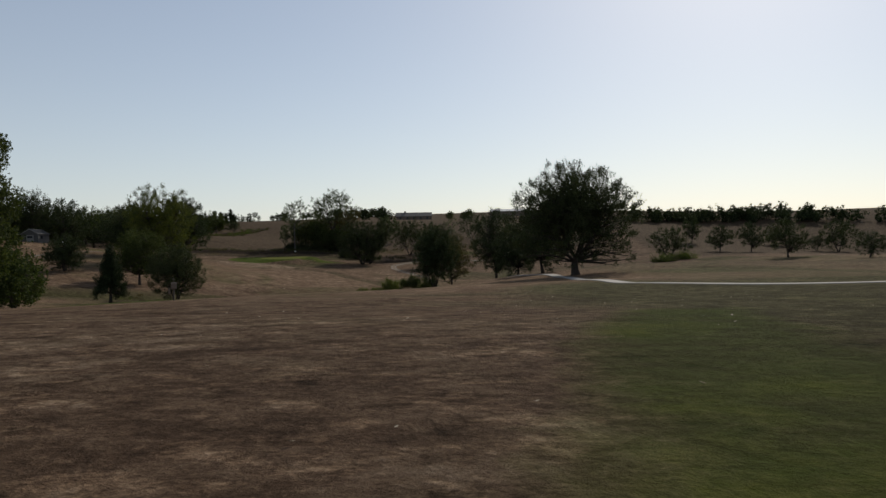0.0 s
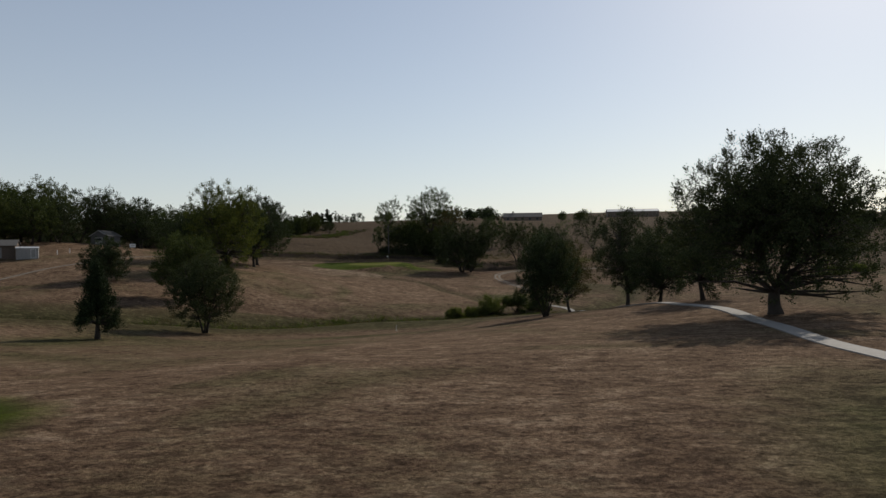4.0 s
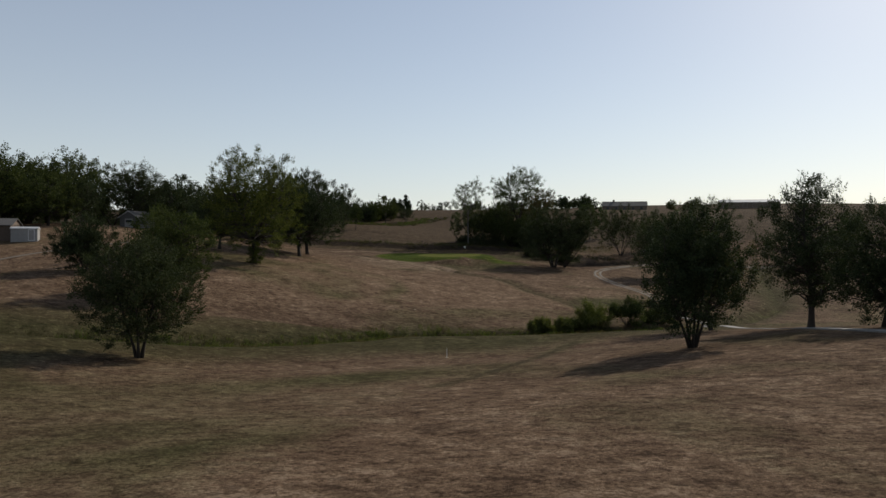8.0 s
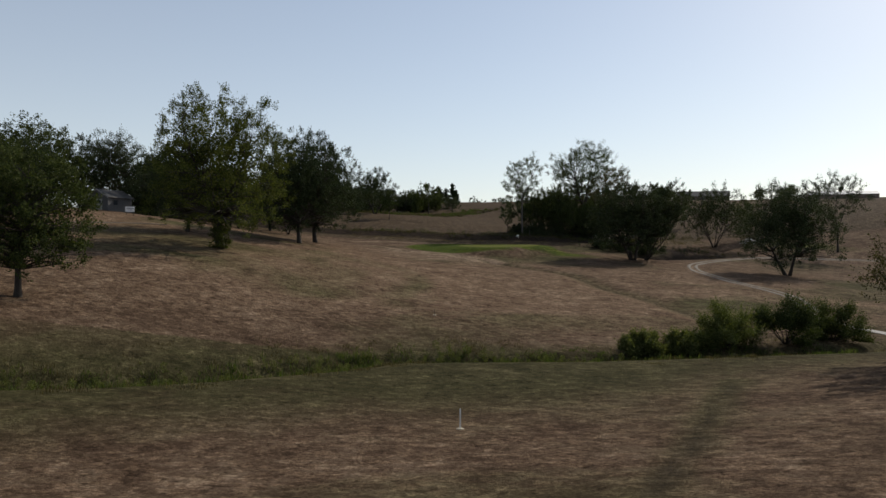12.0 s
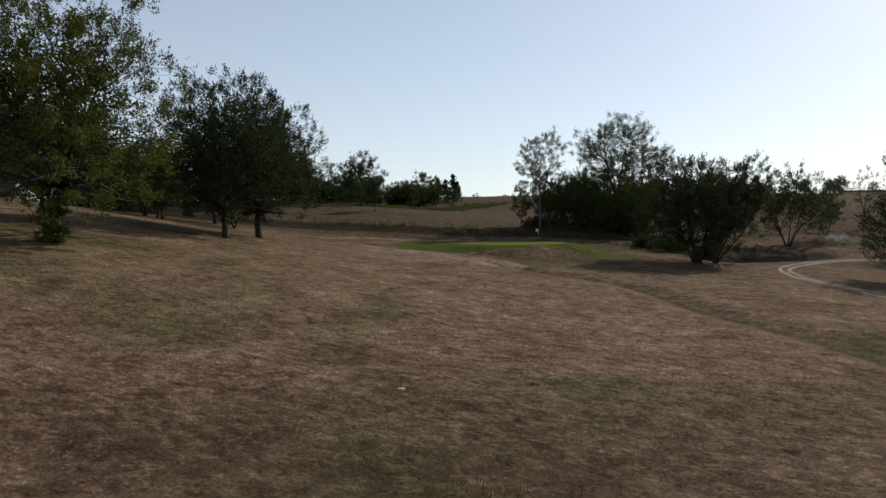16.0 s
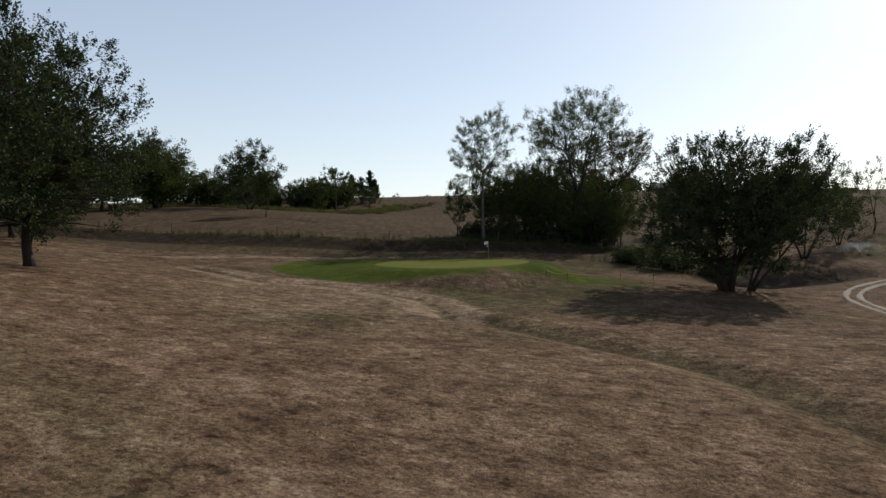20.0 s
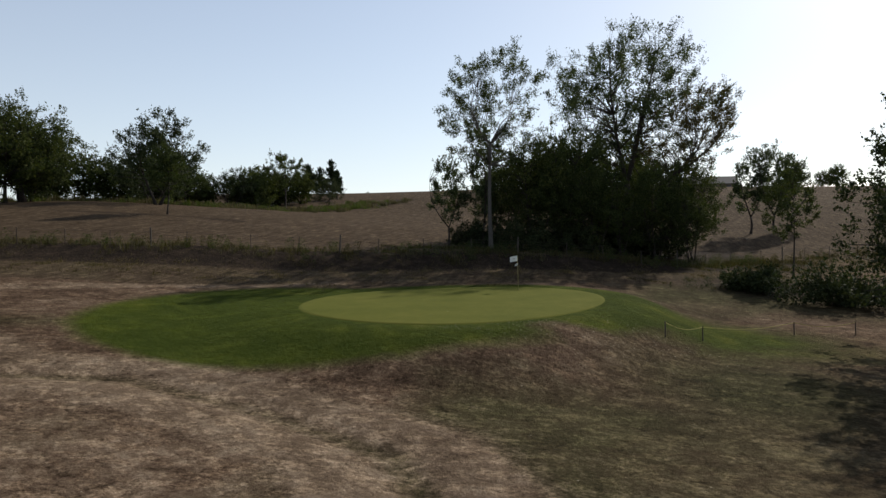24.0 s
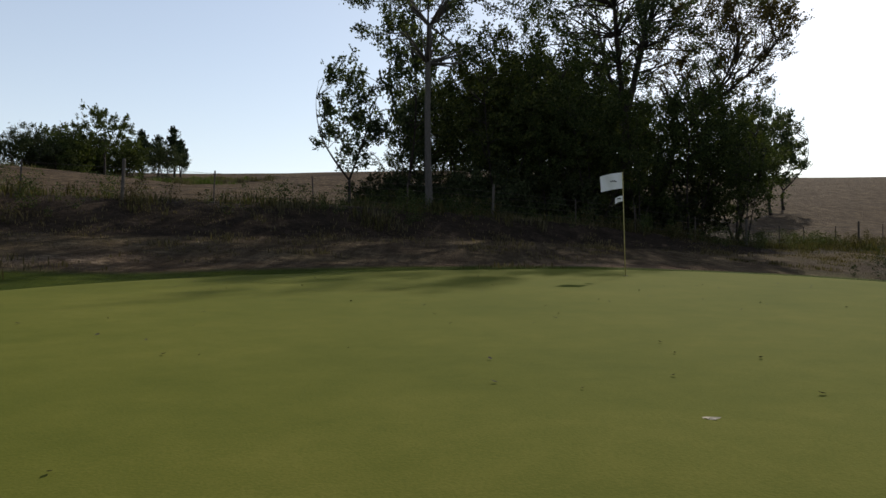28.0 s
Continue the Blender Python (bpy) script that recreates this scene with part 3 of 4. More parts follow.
# ---- trees ----
def crown_points(rng, count, clumps, height, width, low, shape, spread_r, feather=0.45, fill=0.12, even=0.5):
    """Leaf places, gathered in clumps that fill a lobed crown between low and height."""
    mid, half = (low + height) / 2, (height - low) / 2
    cs = []
    phase = rng.uniform(0, 6.28, 6)
    while len(cs) < clumps:
        d = rng.normal(size=3)
        d /= np.linalg.norm(d)
        a = math.atan2(d[1], d[0])
        lobes = 1 + even * 0.22 * math.sin(3 * a + phase[0]) * math.cos(2.2 * d[2] + phase[1]) + even * 0.16 * math.sin(5 * a + phase[2] + 3 * d[2]) + 0.07 * math.sin(9 * a + phase[4] + 6 * d[2])
        r = (0.34 + 0.66 * rng.random() ** 0.45) * lobes
        q = d * r
        zrel = q[2]
        if shape == "vase":
            wide = 0.55 + 0.45 * ease(np.array((zrel + 1) / 1.1)) * (1 - 0.25 * max(zrel, 0) ** 2)
        elif shape == "cone":
            wide = max(0.05, (1 - zrel) / 2) / max(0.5, math.sqrt(max(0.0, 1 - zrel * zrel)))
        elif shape == "tall":
            wide = 0.75 + 0.25 * math.sin(2.0 * zrel + phase[3])
        elif shape == "dome":
            wide = 1.0 - 0.08 * zrel if zrel > 0 else 1.0 + 0.5 * min(-zrel, 0.8)
        else:
            wide = 1.0 - 0.12 * zrel
        cs.append((q[0] * wide * width / 2, q[1] * wide * width / 2, mid + zrel * half))
    cs = np.array(cs)
    near = np.sort(np.linalg.norm(cs[:, None] - cs[None], axis=2), axis=1)[:, 3]
    stranded = near > 1.45 * np.median(near)              # a clump apart from the rest joins it
    cs[stranded] = cs[rng.permutation(np.flatnonzero(~stranded))[: stranded.sum()]] * np.array([1.0, 1.0, 0.98])
    weight = rng.uniform(0.4, 1.7, clumps)
    pick = rng.choice(clumps, count, p=weight / weight.sum())
    off = rng.normal(size=(count, 3))
    reach = spread_r * (0.5 + 0.45 * weight[pick]) * rng.random(count) ** 0.5
    off *= (reach / np.linalg.norm(off, axis=1))[:, None] * np.array([1.0, 1.0, 0.7])
    # shoots: leaves set close along tapering twigs that reach outwards and up from each clump
    twigs = max(5, int(count / clumps / 11))
    out = cs - np.array([0, 0, mid - 0.5 * half])
    out /= np.linalg.norm(out, axis=1)[:, None] + 1e-6
    start = rng.normal(size=(clumps, twigs, 3)) * 0.35 * spread_r
    way = out[:, None] * 0.9 + np.array([0, 0, 0.6]) + rng.normal(size=(clumps, twigs, 3)) * 0.42
    way *= (spread_r * rng.uniform(0.7, 1.5, (clumps, twigs)) / np.linalg.norm(way, axis=2))[:, :, None]
    along, which = rng.random(count) ** 0.8, rng.integers(twigs, size=count)
    spray = start[pick, which] + way[pick, which] * along[:, None] + rng.normal(size=(count, 3)) * (0.17 * spread_r * (1.12 - along))[:, None]
    off = np.where((rng.random(count) < feather)[:, None], spray, off)
    inner = int(count * fill)                           # the shaded inside of the crown, in larger leaves
    core = cs[rng.integers(clumps, size=inner)] - np.array([0, 0, mid])
    core = core * rng.uniform(0.3, 0.8, (inner, 1)) + rng.normal(size=(inner, 3)) * 0.4 * spread_r + np.array([0, 0, mid])
    scale = np.concatenate([np.ones(count), np.full(inner, 1.75)])
    return cs, np.concatenate([cs[pick] + off, core]), scale


def leaves(rng, places, size, droop=0.2, scale=1.0):
    """A four-cornered leaf, slightly folded, at each place."""
    n = len(places)
    d = rng.normal(size=(n, 3))
    d[:, 2] -= droop
    d /= np.linalg.norm(d, axis=1)[:, None]
    e = np.cross(d, rng.normal(size=(n, 3)))
    e /= np.linalg.norm(e, axis=1)[:, None]
    s = (size * scale * rng.uniform(0.6, 1.35, n))[:, None]
    if size >= 0.13:                                     # seen from far only: three corners do
        v = np.stack([places - d * s * 0.8 + e * s * 0.55, places - d * s * 0.8 - e * s * 0.55, places + d * s], 1).reshape(-1, 3)
        return v, np.arange(3 * n).reshape(n, 3)
    a, b = places - d * s, places + d * s
    l, r = places + e * s * 0.55, places - e * s * 0.55
    v = np.stack([a, l, b, r], 1).reshape(-1, 3)
    f = np.arange(4 * n).reshape(n, 4)
    return v, f


def limbs(rng, height, low, width, cs, trunk_r, stems, lean, fork):
    """Trunk, leaders, limbs and boughs as lines of points with radii, reaching towards the clumps."""
    lines, forks = [], []
    starts = [(np.zeros(3), trunk_r)]
    if fork:
        top = np.array([lean[0] * 0.3, lean[1] * 0.3, height * fork])
        bend = rng.normal(size=2) * 0.012 * height
        line = [(*(top[:2] * s + bend * math.sin(s * 3.0)), top[2] * s - 0.35 * (s == 0), trunk_r * (1.5 if s == 0 else 1.12 if s < 0.15 else 1.0 - 0.25 * s)) for s in (0, 0.08, 0.3, 0.55, 0.8, 1.0)]
        lines.append(line)
        forks += [np.array(q) for q in line[4:]]
        starts = [(np.array(line[-1][:3]), trunk_r * 0.75)]
    base0, r_base = starts[0]
    turn0 = rng.uniform(0, 6.28)
    for k in range(stems):
        a = turn0 + k * 6.28 / stems + rng.uniform(-0.4, 0.4)
        out = 0.0 if stems == 1 else width * rng.uniform(0.16, 0.30)
        top = np.array([math.cos(a) * out + lean[0], math.sin(a) * out + lean[1], height * (0.80 if stems == 1 else rng.uniform(0.66, 0.86))])
        base = base0 + np.array([math.cos(a), math.sin(a), 0]) * (0.0 if stems == 1 or fork else trunk_r * 0.7)
        bend = rng.normal(size=2) * 0.03 * height
        r0 = r_base / math.sqrt(stems) * (1.15 if stems > 1 else 1.0)
        line = []
        for s in np.linspace(0, 1, 9):
            p = base * (1 - s) + top * s
            p[:2] += bend * math.sin(s * 3.0) + (top - base)[:2] * 0.18 * math.sin(s * 3.14)
            line.append((*p[:2], p[2] - 0.35 * (s == 0 and not fork), r0 * (1.45 if s == 0 and not fork else 1.0 - 0.86 * s)))
        lines.append(line)
        forks += [np.array(q) for q in line[1 if fork else 2:]]
    forks = np.array(forks)
    for i in rng.permutation(len(cs))[: max(14, len(cs) // 2)]:
        c = cs[i]
        below = forks[forks[:, 2] < c[2] + 0.3]
        if len(below) == 0:
            below = forks[:2]
        f = below[np.argmin(np.linalg.norm(below[:, :3] - c - np.array([0, 0, -0.35 * np.hypot(c[0], c[1])]), axis=1))]
        m = 0.5 * (f[:3] + c) + np.array([0, 0, 0.08 * height]) * rng.uniform(-0.1, 0.8) + rng.normal(size=3) * 0.02 * height
        r = min(max(0.02, f[3] * 0.42), 0.012 * height)
        lines.append([(*(f[:3]), r), (*(0.55 * f[:3] + 0.45 * m), r * 0.85), (*m, r * 0.62), (*(0.45 * m + 0.55 * c), r * 0.38), (*c, 0.012)])
    return lines


def tree(label, x, y, height, width, low, leaf_mat, seed, clumps=90, count=9000, size=0.20, shape="round", trunk_r=0.3, stems=1, bark=None, lean=(0.0, 0.0), spread_r=0.69, category="tree", name="tree", group="", sides=6, fork=0.0, feather=0.45, fill=0.12, ragged=0.45):
    rng = np.random.default_rng(seed)
    root = thing(name, label, category, x, y, group=group)
    if size < 0.13:
        count, size, feather = int(1.55 * count), 0.76 * size, min(0.8, feather + 0.25)
    cs, places, scale = crown_points(rng, count, clumps, height, width, low, shape, spread_r, feather, fill, ragged)
    places[:, 2] = np.maximum(places[:, 2], 0.15)
    cs = cs + np.array([lean[0], lean[1], 0]) * (cs[:, 2:3] / height)
    v, f = tubes(limbs(rng, height, low, width, cs, trunk_r, stems, lean, fork), sides)
    put("trunk", v, f, bark or BARK, root, smooth=True)
    places = places + np.array([lean[0], lean[1], 0]) * (places[:, 2:3] / height)
    v, f = leaves(rng, places, size, 0.2, scale)
    put("crown", v, f, leaf_mat, root)
    return root


def again(ob, x, y, scale, turn, wide=1.0, label="", sink=0.0):
    m = Matrix.LocRotScale((x, y, float(land(x, y)) - sink), Euler((0, 0, radians(turn))), (scale * wide, scale * wide, scale))
    c = copy_thing(ob, m)
    if label:
        c["label"] = label
    return c


def shrub(label, x, y, height, width, leaf_mat, seed, count=4000, size=0.12, name="shrub"):
    rng = np.random.default_rng(seed)
    root = thing(name, label, "shrub", x, y)
    cs, places, scale = crown_points(rng, count, 40, height, width, -0.25 * height, "round", 0.13 * width)
    places[:, 2] = np.abs(places[:, 2])
    lines = [[(0.1 * math.cos(k), 0.1 * math.sin(k), -0.2, 0.04), (*(0.5 * np.abs(c) * np.sign(c)), 0.02), (*c[:2], abs(c[2]), 0.006)] for k, c in enumerate(cs[:24])]
    v, f = tubes(lines, 4)
    put("stems", v, f, BARK, root)
    v, f = leaves(rng, places, size, 0.2, scale)
    put("foliage", v, f, leaf_mat, root)
    return root


# trees of the course, from the tee to the green
big = tree("large broad-crowned elm with a short thick trunk beside the cart path", 18.1, 94.0, 15.4, 17.6, 1.3, LEAF_DARK, 11, 900, 70000, 0.10, "dome", 0.58, 6, spread_r=0.56, fork=0.15, feather=0.6, ragged=0.15, fill=0.32)
p1 = tree("dark bushy tree with forked stems leaning over brown grass", -1.8, 127.0, 11.2, 8.2, 0.9, LEAF_DARK, 12, 460, 38000, 0.092, "round", 0.24, 5, spread_r=0.48, ragged=0.25, fill=0.16)
p2 = tree("tall upright maple with ragged top beside the cart path", 11.0, 150.0, 15.6, 11.8, 1.6, LEAF_DARK, 13, 520, 36000, 0.10, "tall", 0.36, 2, spread_r=0.58, fork=0.2)
p2b = tree("round dark maple beside the cart path", 14.2, 136.5, 10.8, 9.6, 0.6, LEAF_DARK, 14, 440, 32000, 0.092, "round", 0.26, 1, spread_r=0.52, ragged=0.25)
p3 = again(p2b, 17.0, 119.5, 1.06, 140, 0.95)
p1c = tree("leaning half-bare tree with a drying crown near the ditch", 2.0, 160.2, 12.8, 11.5, 1.2, LEAF_RUST, 27, 360, 21000, 0.10, "dome", 0.28, 2, spread_r=0.58, lean=(-1.2, 0), fill=0.2, ragged=0.9, fork=0.18)
nlt = tree("rounded green crabapple with several low stems", -45.4, 117.4, 10.0, 9.8, 1.1, LEAF_DARK, 15, 512, 40000, 0.086, "round", 0.22, 4, spread_r=0.48, ragged=0.25)
ltn = tree("broad green oak with large leaves on the slope", -63.4, 146.2, 11.8, 11.2, 1.6, LEAF_MID, 16, 416, 32000, 0.112, "round", 0.28, 2, spread_r=0.54, fork=0.22, ragged=0.25)
lt = tree("large open cottonwood with suckers round its trunk", -72.9, 183.8, 19.9, 18.2, 1.4, LEAF_GOLD, 118, 600, 46000, 0.122, "dome", 0.42, 3, spread_r=0.66, lean=(-0.8, 0), fork=0.26, fill=0.12, ragged=0.9, feather=0.3)
shrub("leafy suckers round the foot of the cottonwood", -72.8, 183.2, 3.6, 3.0, LEAF_GOLD, 79, 5000, 0.075)
mp1 = tree("dense dark maple with a full rounded crown", -78.2, 211.4, 19.0, 16.2, 1.5, LEAF_DARK, 18, 704, 43000, 0.125, "dome", 0.36, 2, spread_r=0.62, fork=0.22, feather=0.65, fill=0.16, ragged=0.25)
mp2 = again(mp1, -83.0, 225.0, 1.0, 120, 1.1)
rt = tree("multi-stemmed dark tree casting a wide shadow by the green", -28.8, 254.2, 15.5, 17.0, 1.0, LEAF_DARK, 19, 640, 44000, 0.125, "dome", 0.5, 5, spread_r=0.60, feather=0.6, ragged=0.45, fill=0.16)
rtb = tree("dark narrow spiky-topped tree beside the hollow", -26.6, 255.6, 15.4, 9.4, 2.4, LEAF_DARK, 28, 280, 20000, 0.12, "tall", 0.22, 3, spread_r=0.55, feather=0.7, lean=(5.4, 1.0))
rt2 = tree("open dark tree with spreading limbs above the far bank", -13.9, 292.5, 14.6, 16.0, 1.6, LEAF_DARK, 20, 320, 22000, 0.12, "dome", 0.26, 5, spread_r=0.6, fill=0.16)
pt = tree("round dark tree with two trunks beside the cart path", -2.0, 244.0, 15.8, 15.6, 1.0, LEAF_DARK, 21, 480, 30000, 0.125, "dome", 0.34, 2, spread_r=0.68, ragged=0.4, fill=0.25)
t1 = tree("tall slender cottonwood with a pale bare trunk and sparse crown", -59.4, 287.5, 20.8, 10.4, 7.6, LEAF_PALE, 22, 260, 17000, 0.105, "round", 0.21, 3, PALE_BARK, spread_r=0.5, fork=0.5, fill=0.0, feather=0.3, ragged=0.9)
t2 = tree("very tall cottonwood with heavy limbs and an open crown", -46.2, 300.2, 25.6, 18.4, 9.4, LEAF_PALE, 23, 460, 36000, 0.12, "round", 0.54, 4, BARK, spread_r=0.68, lean=(0.3, 0), fork=0.3, fill=0.03, feather=0.3, ragged=0.9)
sap = tree("young slim tree with a thin trunk on the bank", -33.0, 284.0, 9.6, 6.2, 3.4, LEAF_MID, 24, 90, 5500, 0.10, "tall", 0.09, 1, spread_r=0.37, fill=0.03)
yt = tree("young upright tree with a bare lower trunk in the field", -101.0, 298.0, 8.6, 5.4, 2.2, LEAF_MID, 25, 105, 7500, 0.11, "tall", 0.1, 1, spread_r=0.39)
left_near = tree("green oak in warm light at the edge of the tee", -27.3, 33.6, 10.6, 10.4, 0.3, LEAF_MID, 26, 340, 28000, 0.10, "tall", 0.28, 1, spread_r=0.5, fill=0.16, ragged=0.9)
tree("dark full-crowned maple behind the cottonwood", -87.4, 195.0, 13.6, 13.2, 1.9, LEAF_DARK, 32, 360, 20000, 0.125, "dome", 0.3, 1, spread_r=0.62, fork=0.2, fill=0.2, ragged=0.4)
tree("tall dark maple above the wood's edge", -128.5, 223.5, 16.6, 15.0, 1.5, LEAF_DARK, 33, 320, 18000, 0.125, "tall", 0.3, 1, spread_r=0.7, fork=0.2, fill=0.2, ragged=0.6)
tree("low dark tree with branches down to the slope", -82.6, 153.2, 8.3, 9.2, -0.6, LEAF_DARK, 34, 280, 20000, 0.11, "round", 0.2, 3, spread_r=0.5, fill=0.2)
tree("dark shaggy cedar on the slope below the tee", -48.0, 98.5, 7.8, 6.6, -0.6, NEEDLES, 31, 260, 20000, 0.10, "cone", 0.26, 1, spread_r=0.55, feather=0.7, ragged=0.9)

# the thicket round the tall cottonwoods
under = tree("dense dark understorey tree in the thicket", -52.0, 296.0, 12.8, 8.6, 1.8, LEAF_MID, 41, 230, 12000, 0.12, "round", 0.15, 3, spread_r=0.55, fill=0.06, ragged=1.0, group="trees of the thicket")
under_b = tree("slim half-open tree at the edge of the thicket", -64.5, 292.0, 9.6, 6.6, 1.6, LEAF_PALE, 42, 110, 6000, 0.115, "tall", 0.12, 2, spread_r=0.42, group="trees of the thicket", fork=0.2, fill=0.02)
under_c = tree("leafy understorey tree with yellowing twigs in the thicket", -55.5, 291.5, 11.8, 7.4, 1.8, LEAF_MID, 43, 200, 9000, 0.115, "round", 0.12, 3, spread_r=0.46, fill=0.04, ragged=0.8, group="trees of the thicket")
for k, (x, y, s) in enumerate([(-57.0, 297, 0.9), (-49.5, 292, 0.78), (-43.5, 294, 0.82), (-40.5, 301, 0.95), (-54, 305, 1.12), (-47.5, 310, 1.2), (-60, 303, 0.8), (-56, 311, 0.95), (-50, 301, 0.9), (-43, 316, 1.0), (-45.5, 305, 0.85)]):
    again(under, x, y, s, 47 * k + 20)
for k, (x, y, s) in enumerate([(-47, 292.0, 0.68), (-52.5, 291.5, 0.62), (-60.5, 298, 0.7), (-40.5, 292.5, 0.6)]):
    again(under_c, x, y, s, 75 * k + 20)
skirt = tree("low dark bush at the foot of the thicket", -56.0, 290.4, 3.4, 5.6, -0.8, LEAF_DARK, 45, 170, 8000, 0.11, "round", 0.08, 4, spread_r=0.42, fill=0.15, group="trees of the thicket")
for k, (x, y, z) in enumerate([(-60.5, 293.5, 0.85), (-51.5, 292.6, 1.0), (-44.0, 297.5, 1.2), (-63.0, 294.8, 0.7), (-48, 305, 1.3)]):
    again(skirt, x, y, z, 63 * k, 1.1, sink=0.1)
for k, (x, y, z) in enumerate([(-39.5, 297.0, 0.74), (-53, 299, 1.02)]):
    again(under, x, y, z, 81 * k + 10, 1.05)
tree("leaning cottonwood with a thin browning crown in the thicket", -44.6, 299.4, 19.0, 11.0, 8.6, LEAF_RUST, 46, 300, 13000, 0.11, "round", 0.3, 3, spread_r=0.5, lean=(7.0, 0), fork=0.4, fill=0.0, ragged=0.9)
again(under_b, -60.8, 292.5, 1.38, 80, 0.75)
again(under_b, -28.5, 326.5, 1.22, 200, 1.15)
again(under_b, -25.6, 325.5, 1.3, 20, 1.1)
again(under_b, -22.0, 331, 1.1, 120, 1.2)
bare_b = tree("thin half-bare tree on the open slope", 3.0, 320.0, 12.8, 7.0, 3.6, LEAF_PALE, 44, 70, 3000, 0.11, "vase", 0.16, 2, spread_r=0.5, fork=0.2, fill=0.0)
again(bare_b, 14.2, 339.0, 0.45, 130, 1.3, "small sparse tree on the open slope")

tree("tall airy tree standing alone beyond the cart track", 13.0, 297.3, 19.0, 14.5, 6.7, LEAF_DARK, 47, 220, 11000, 0.13, "dome", 0.26, 4, spread_r=0.62, fork=0.25, fill=0.04, ragged=0.9)
again(under, -5.8, 307.0, 0.85, 33, 1.1, "dark leafy tree beside the spreading elm")

# trees on the field's far side
field_tree = tree("round field tree on a bare trunk above bushes", -113.0, 360.0, 12.6, 9.4, 4.0, LEAF_MID, 51, 105, 6500, 0.15, "round", 0.18, 3, spread_r=0.51, fork=0.35, fill=0.05)
wide_tree = tree("broad dark tree at the wood's edge", -114.0, 316.0, 14.0, 14.0, 0.6, LEAF_DARK, 52, 190, 11000, 0.165, "dome", 0.26, 2, spread_r=0.80, group="trees of the wood")
tall_tree = tree("tall full tree at the wood's edge", -130.0, 307.0, 15.0, 14.2, 0.6, LEAF_MID, 53, 190, 11000, 0.165, "round", 0.3, 1, spread_r=0.80, group="trees of the wood")
cedar = tree("dark pointed cedar on the field's edge", -111.6, 387.0, 6.4, 4.8, 0.1, NEEDLES, 60, 70, 2600, 0.13, "cone", 0.12, 1, spread_r=0.36, feather=0.7)
for k, (x, y, s) in enumerate([(-116.4, 388, 0.9), (-114.4, 391, 1.1), (-117.6, 384, 1.0), (-119.2, 388, 0.85), (-113.0, 390.5, 0.8), (-121.0, 385, 0.8)]):
    again(cedar, x, y, 1.45 * s, 50 * k, 1.15)
hedge = tree("low bushy tree in the field's hedgerow", -118.0, 356.0, 6.6, 7.6, 0.1, LEAF_MID, 57, 130, 6500, 0.15, "round", 0.16, 3, spread_r=0.60, group="hedgerow along the field")
for k in range(13):
    a = k / 15
    again(hedge, -141 + 32 * a + 1.5 * math.sin(5 * k), 322 + 66 * a + 2.0 * math.cos(3 * k), 0.9 + 0.35 * math.sin(2.3 * k) ** 2, 70 * k, 1.15)
rng = np.random.default_rng(5)
for k, (x, y, s) in enumerate([(-121, 352, 0.55), (-127, 345, 0.6), (-106, 366, 0.45), (-119, 368, 0.5), (-135, 338, 0.7), (-143, 330, 0.9), (-124, 330, 0.75)]):
    again((wide_tree, tall_tree)[k % 2], x, y, s, 60 * k, 1.2, "bushy tree along the field's edge")
# the wood to the side of the fairway
for k in range(66):
    a = k / 65
    x, y = -116 - 62 * rng.random() - 10 * math.sin(3 * a), 150 + 165 * a + rng.uniform(-8, 8)
    if k % 3 == 0:
        x = -115 - 9 * rng.random() - 16 * (y < 175) - 6 * (y > 230)
    if y > 240:
        x = min(x, -128 - 6 * rng.random())
    if math.hypot(x + 114, y - 192) < 9 or math.hypot(x + 119, y - 176) < 13 or math.hypot(x + 117, y - 211) < 14:
        x -= 26
    again((wide_tree, tall_tree)[k % 2], x, y, rng.uniform(0.68, 1.15) * (0.8 if y > 240 else 1.0), rng.uniform(0, 360), rng.uniform(0.95, 1.3), ("dark leafy tree in the wood", "tall leafy tree in the wood")[k % 2])
for k, (x, y, s) in enumerate([(-128, 238, 1.05), (-119, 244, 0.9), (-111, 238, 0.78), (-142, 214, 1.15), (-139, 227, 1.05), (-104, 231, 0.64), (-100, 243, 0.62), (-109, 250, 0.75)]):
    again((wide_tree, tall_tree)[k % 2], x, y, s, 50 * k + 15, 1.15, "dark leafy tree behind the fairway maples")
for k, (x, y, s) in enumerate([(-112, 152, 0.95), (-124, 160, 1.0), (-120, 140, 0.9)]):
    again((wide_tree, tall_tree)[k % 2], x, y, s, 50 * k, 1.0, "dark leafy tree on the slope below the tee")

# the far row to the other side, and the woods on the ridges
row_tree = tree("round dark tree in a far loose row", 102.2, 213.1, 11.2, 13.3, 0.9, LEAF_DARK, 71, 170, 9500, 0.16, "round", 0.3, 1, spread_r=0.8, group="far row of trees", fork=0.16)
row_tree_b = tree("broad low-crowned tree in a far loose row", 78.9, 252.6, 11.0, 15.5, 0.3, LEAF_DARK, 72, 170, 9500, 0.16, "round", 0.3, 2, spread_r=0.8, group="far row of trees")
for k, (x, y, s, w) in enumerate([(113.9, 267.7, 0.96, 0.8), (107.6, 179.9, 0.62, 1.05), (104.3, 273.0, 0.84, 1.02), (166.9, 306.7, 1.25, 0.9), (109.1, 319.3, 1.05, 0.65), (159.5, 310.9, 0.6, 0.75), (196, 300, 1.1, 1.1), (128, 196, 0.75, 1.2), (150, 330, 0.7, 1.1)]):
    again((row_tree, row_tree_b)[k % 2], x, y, s, 70 * k, w)


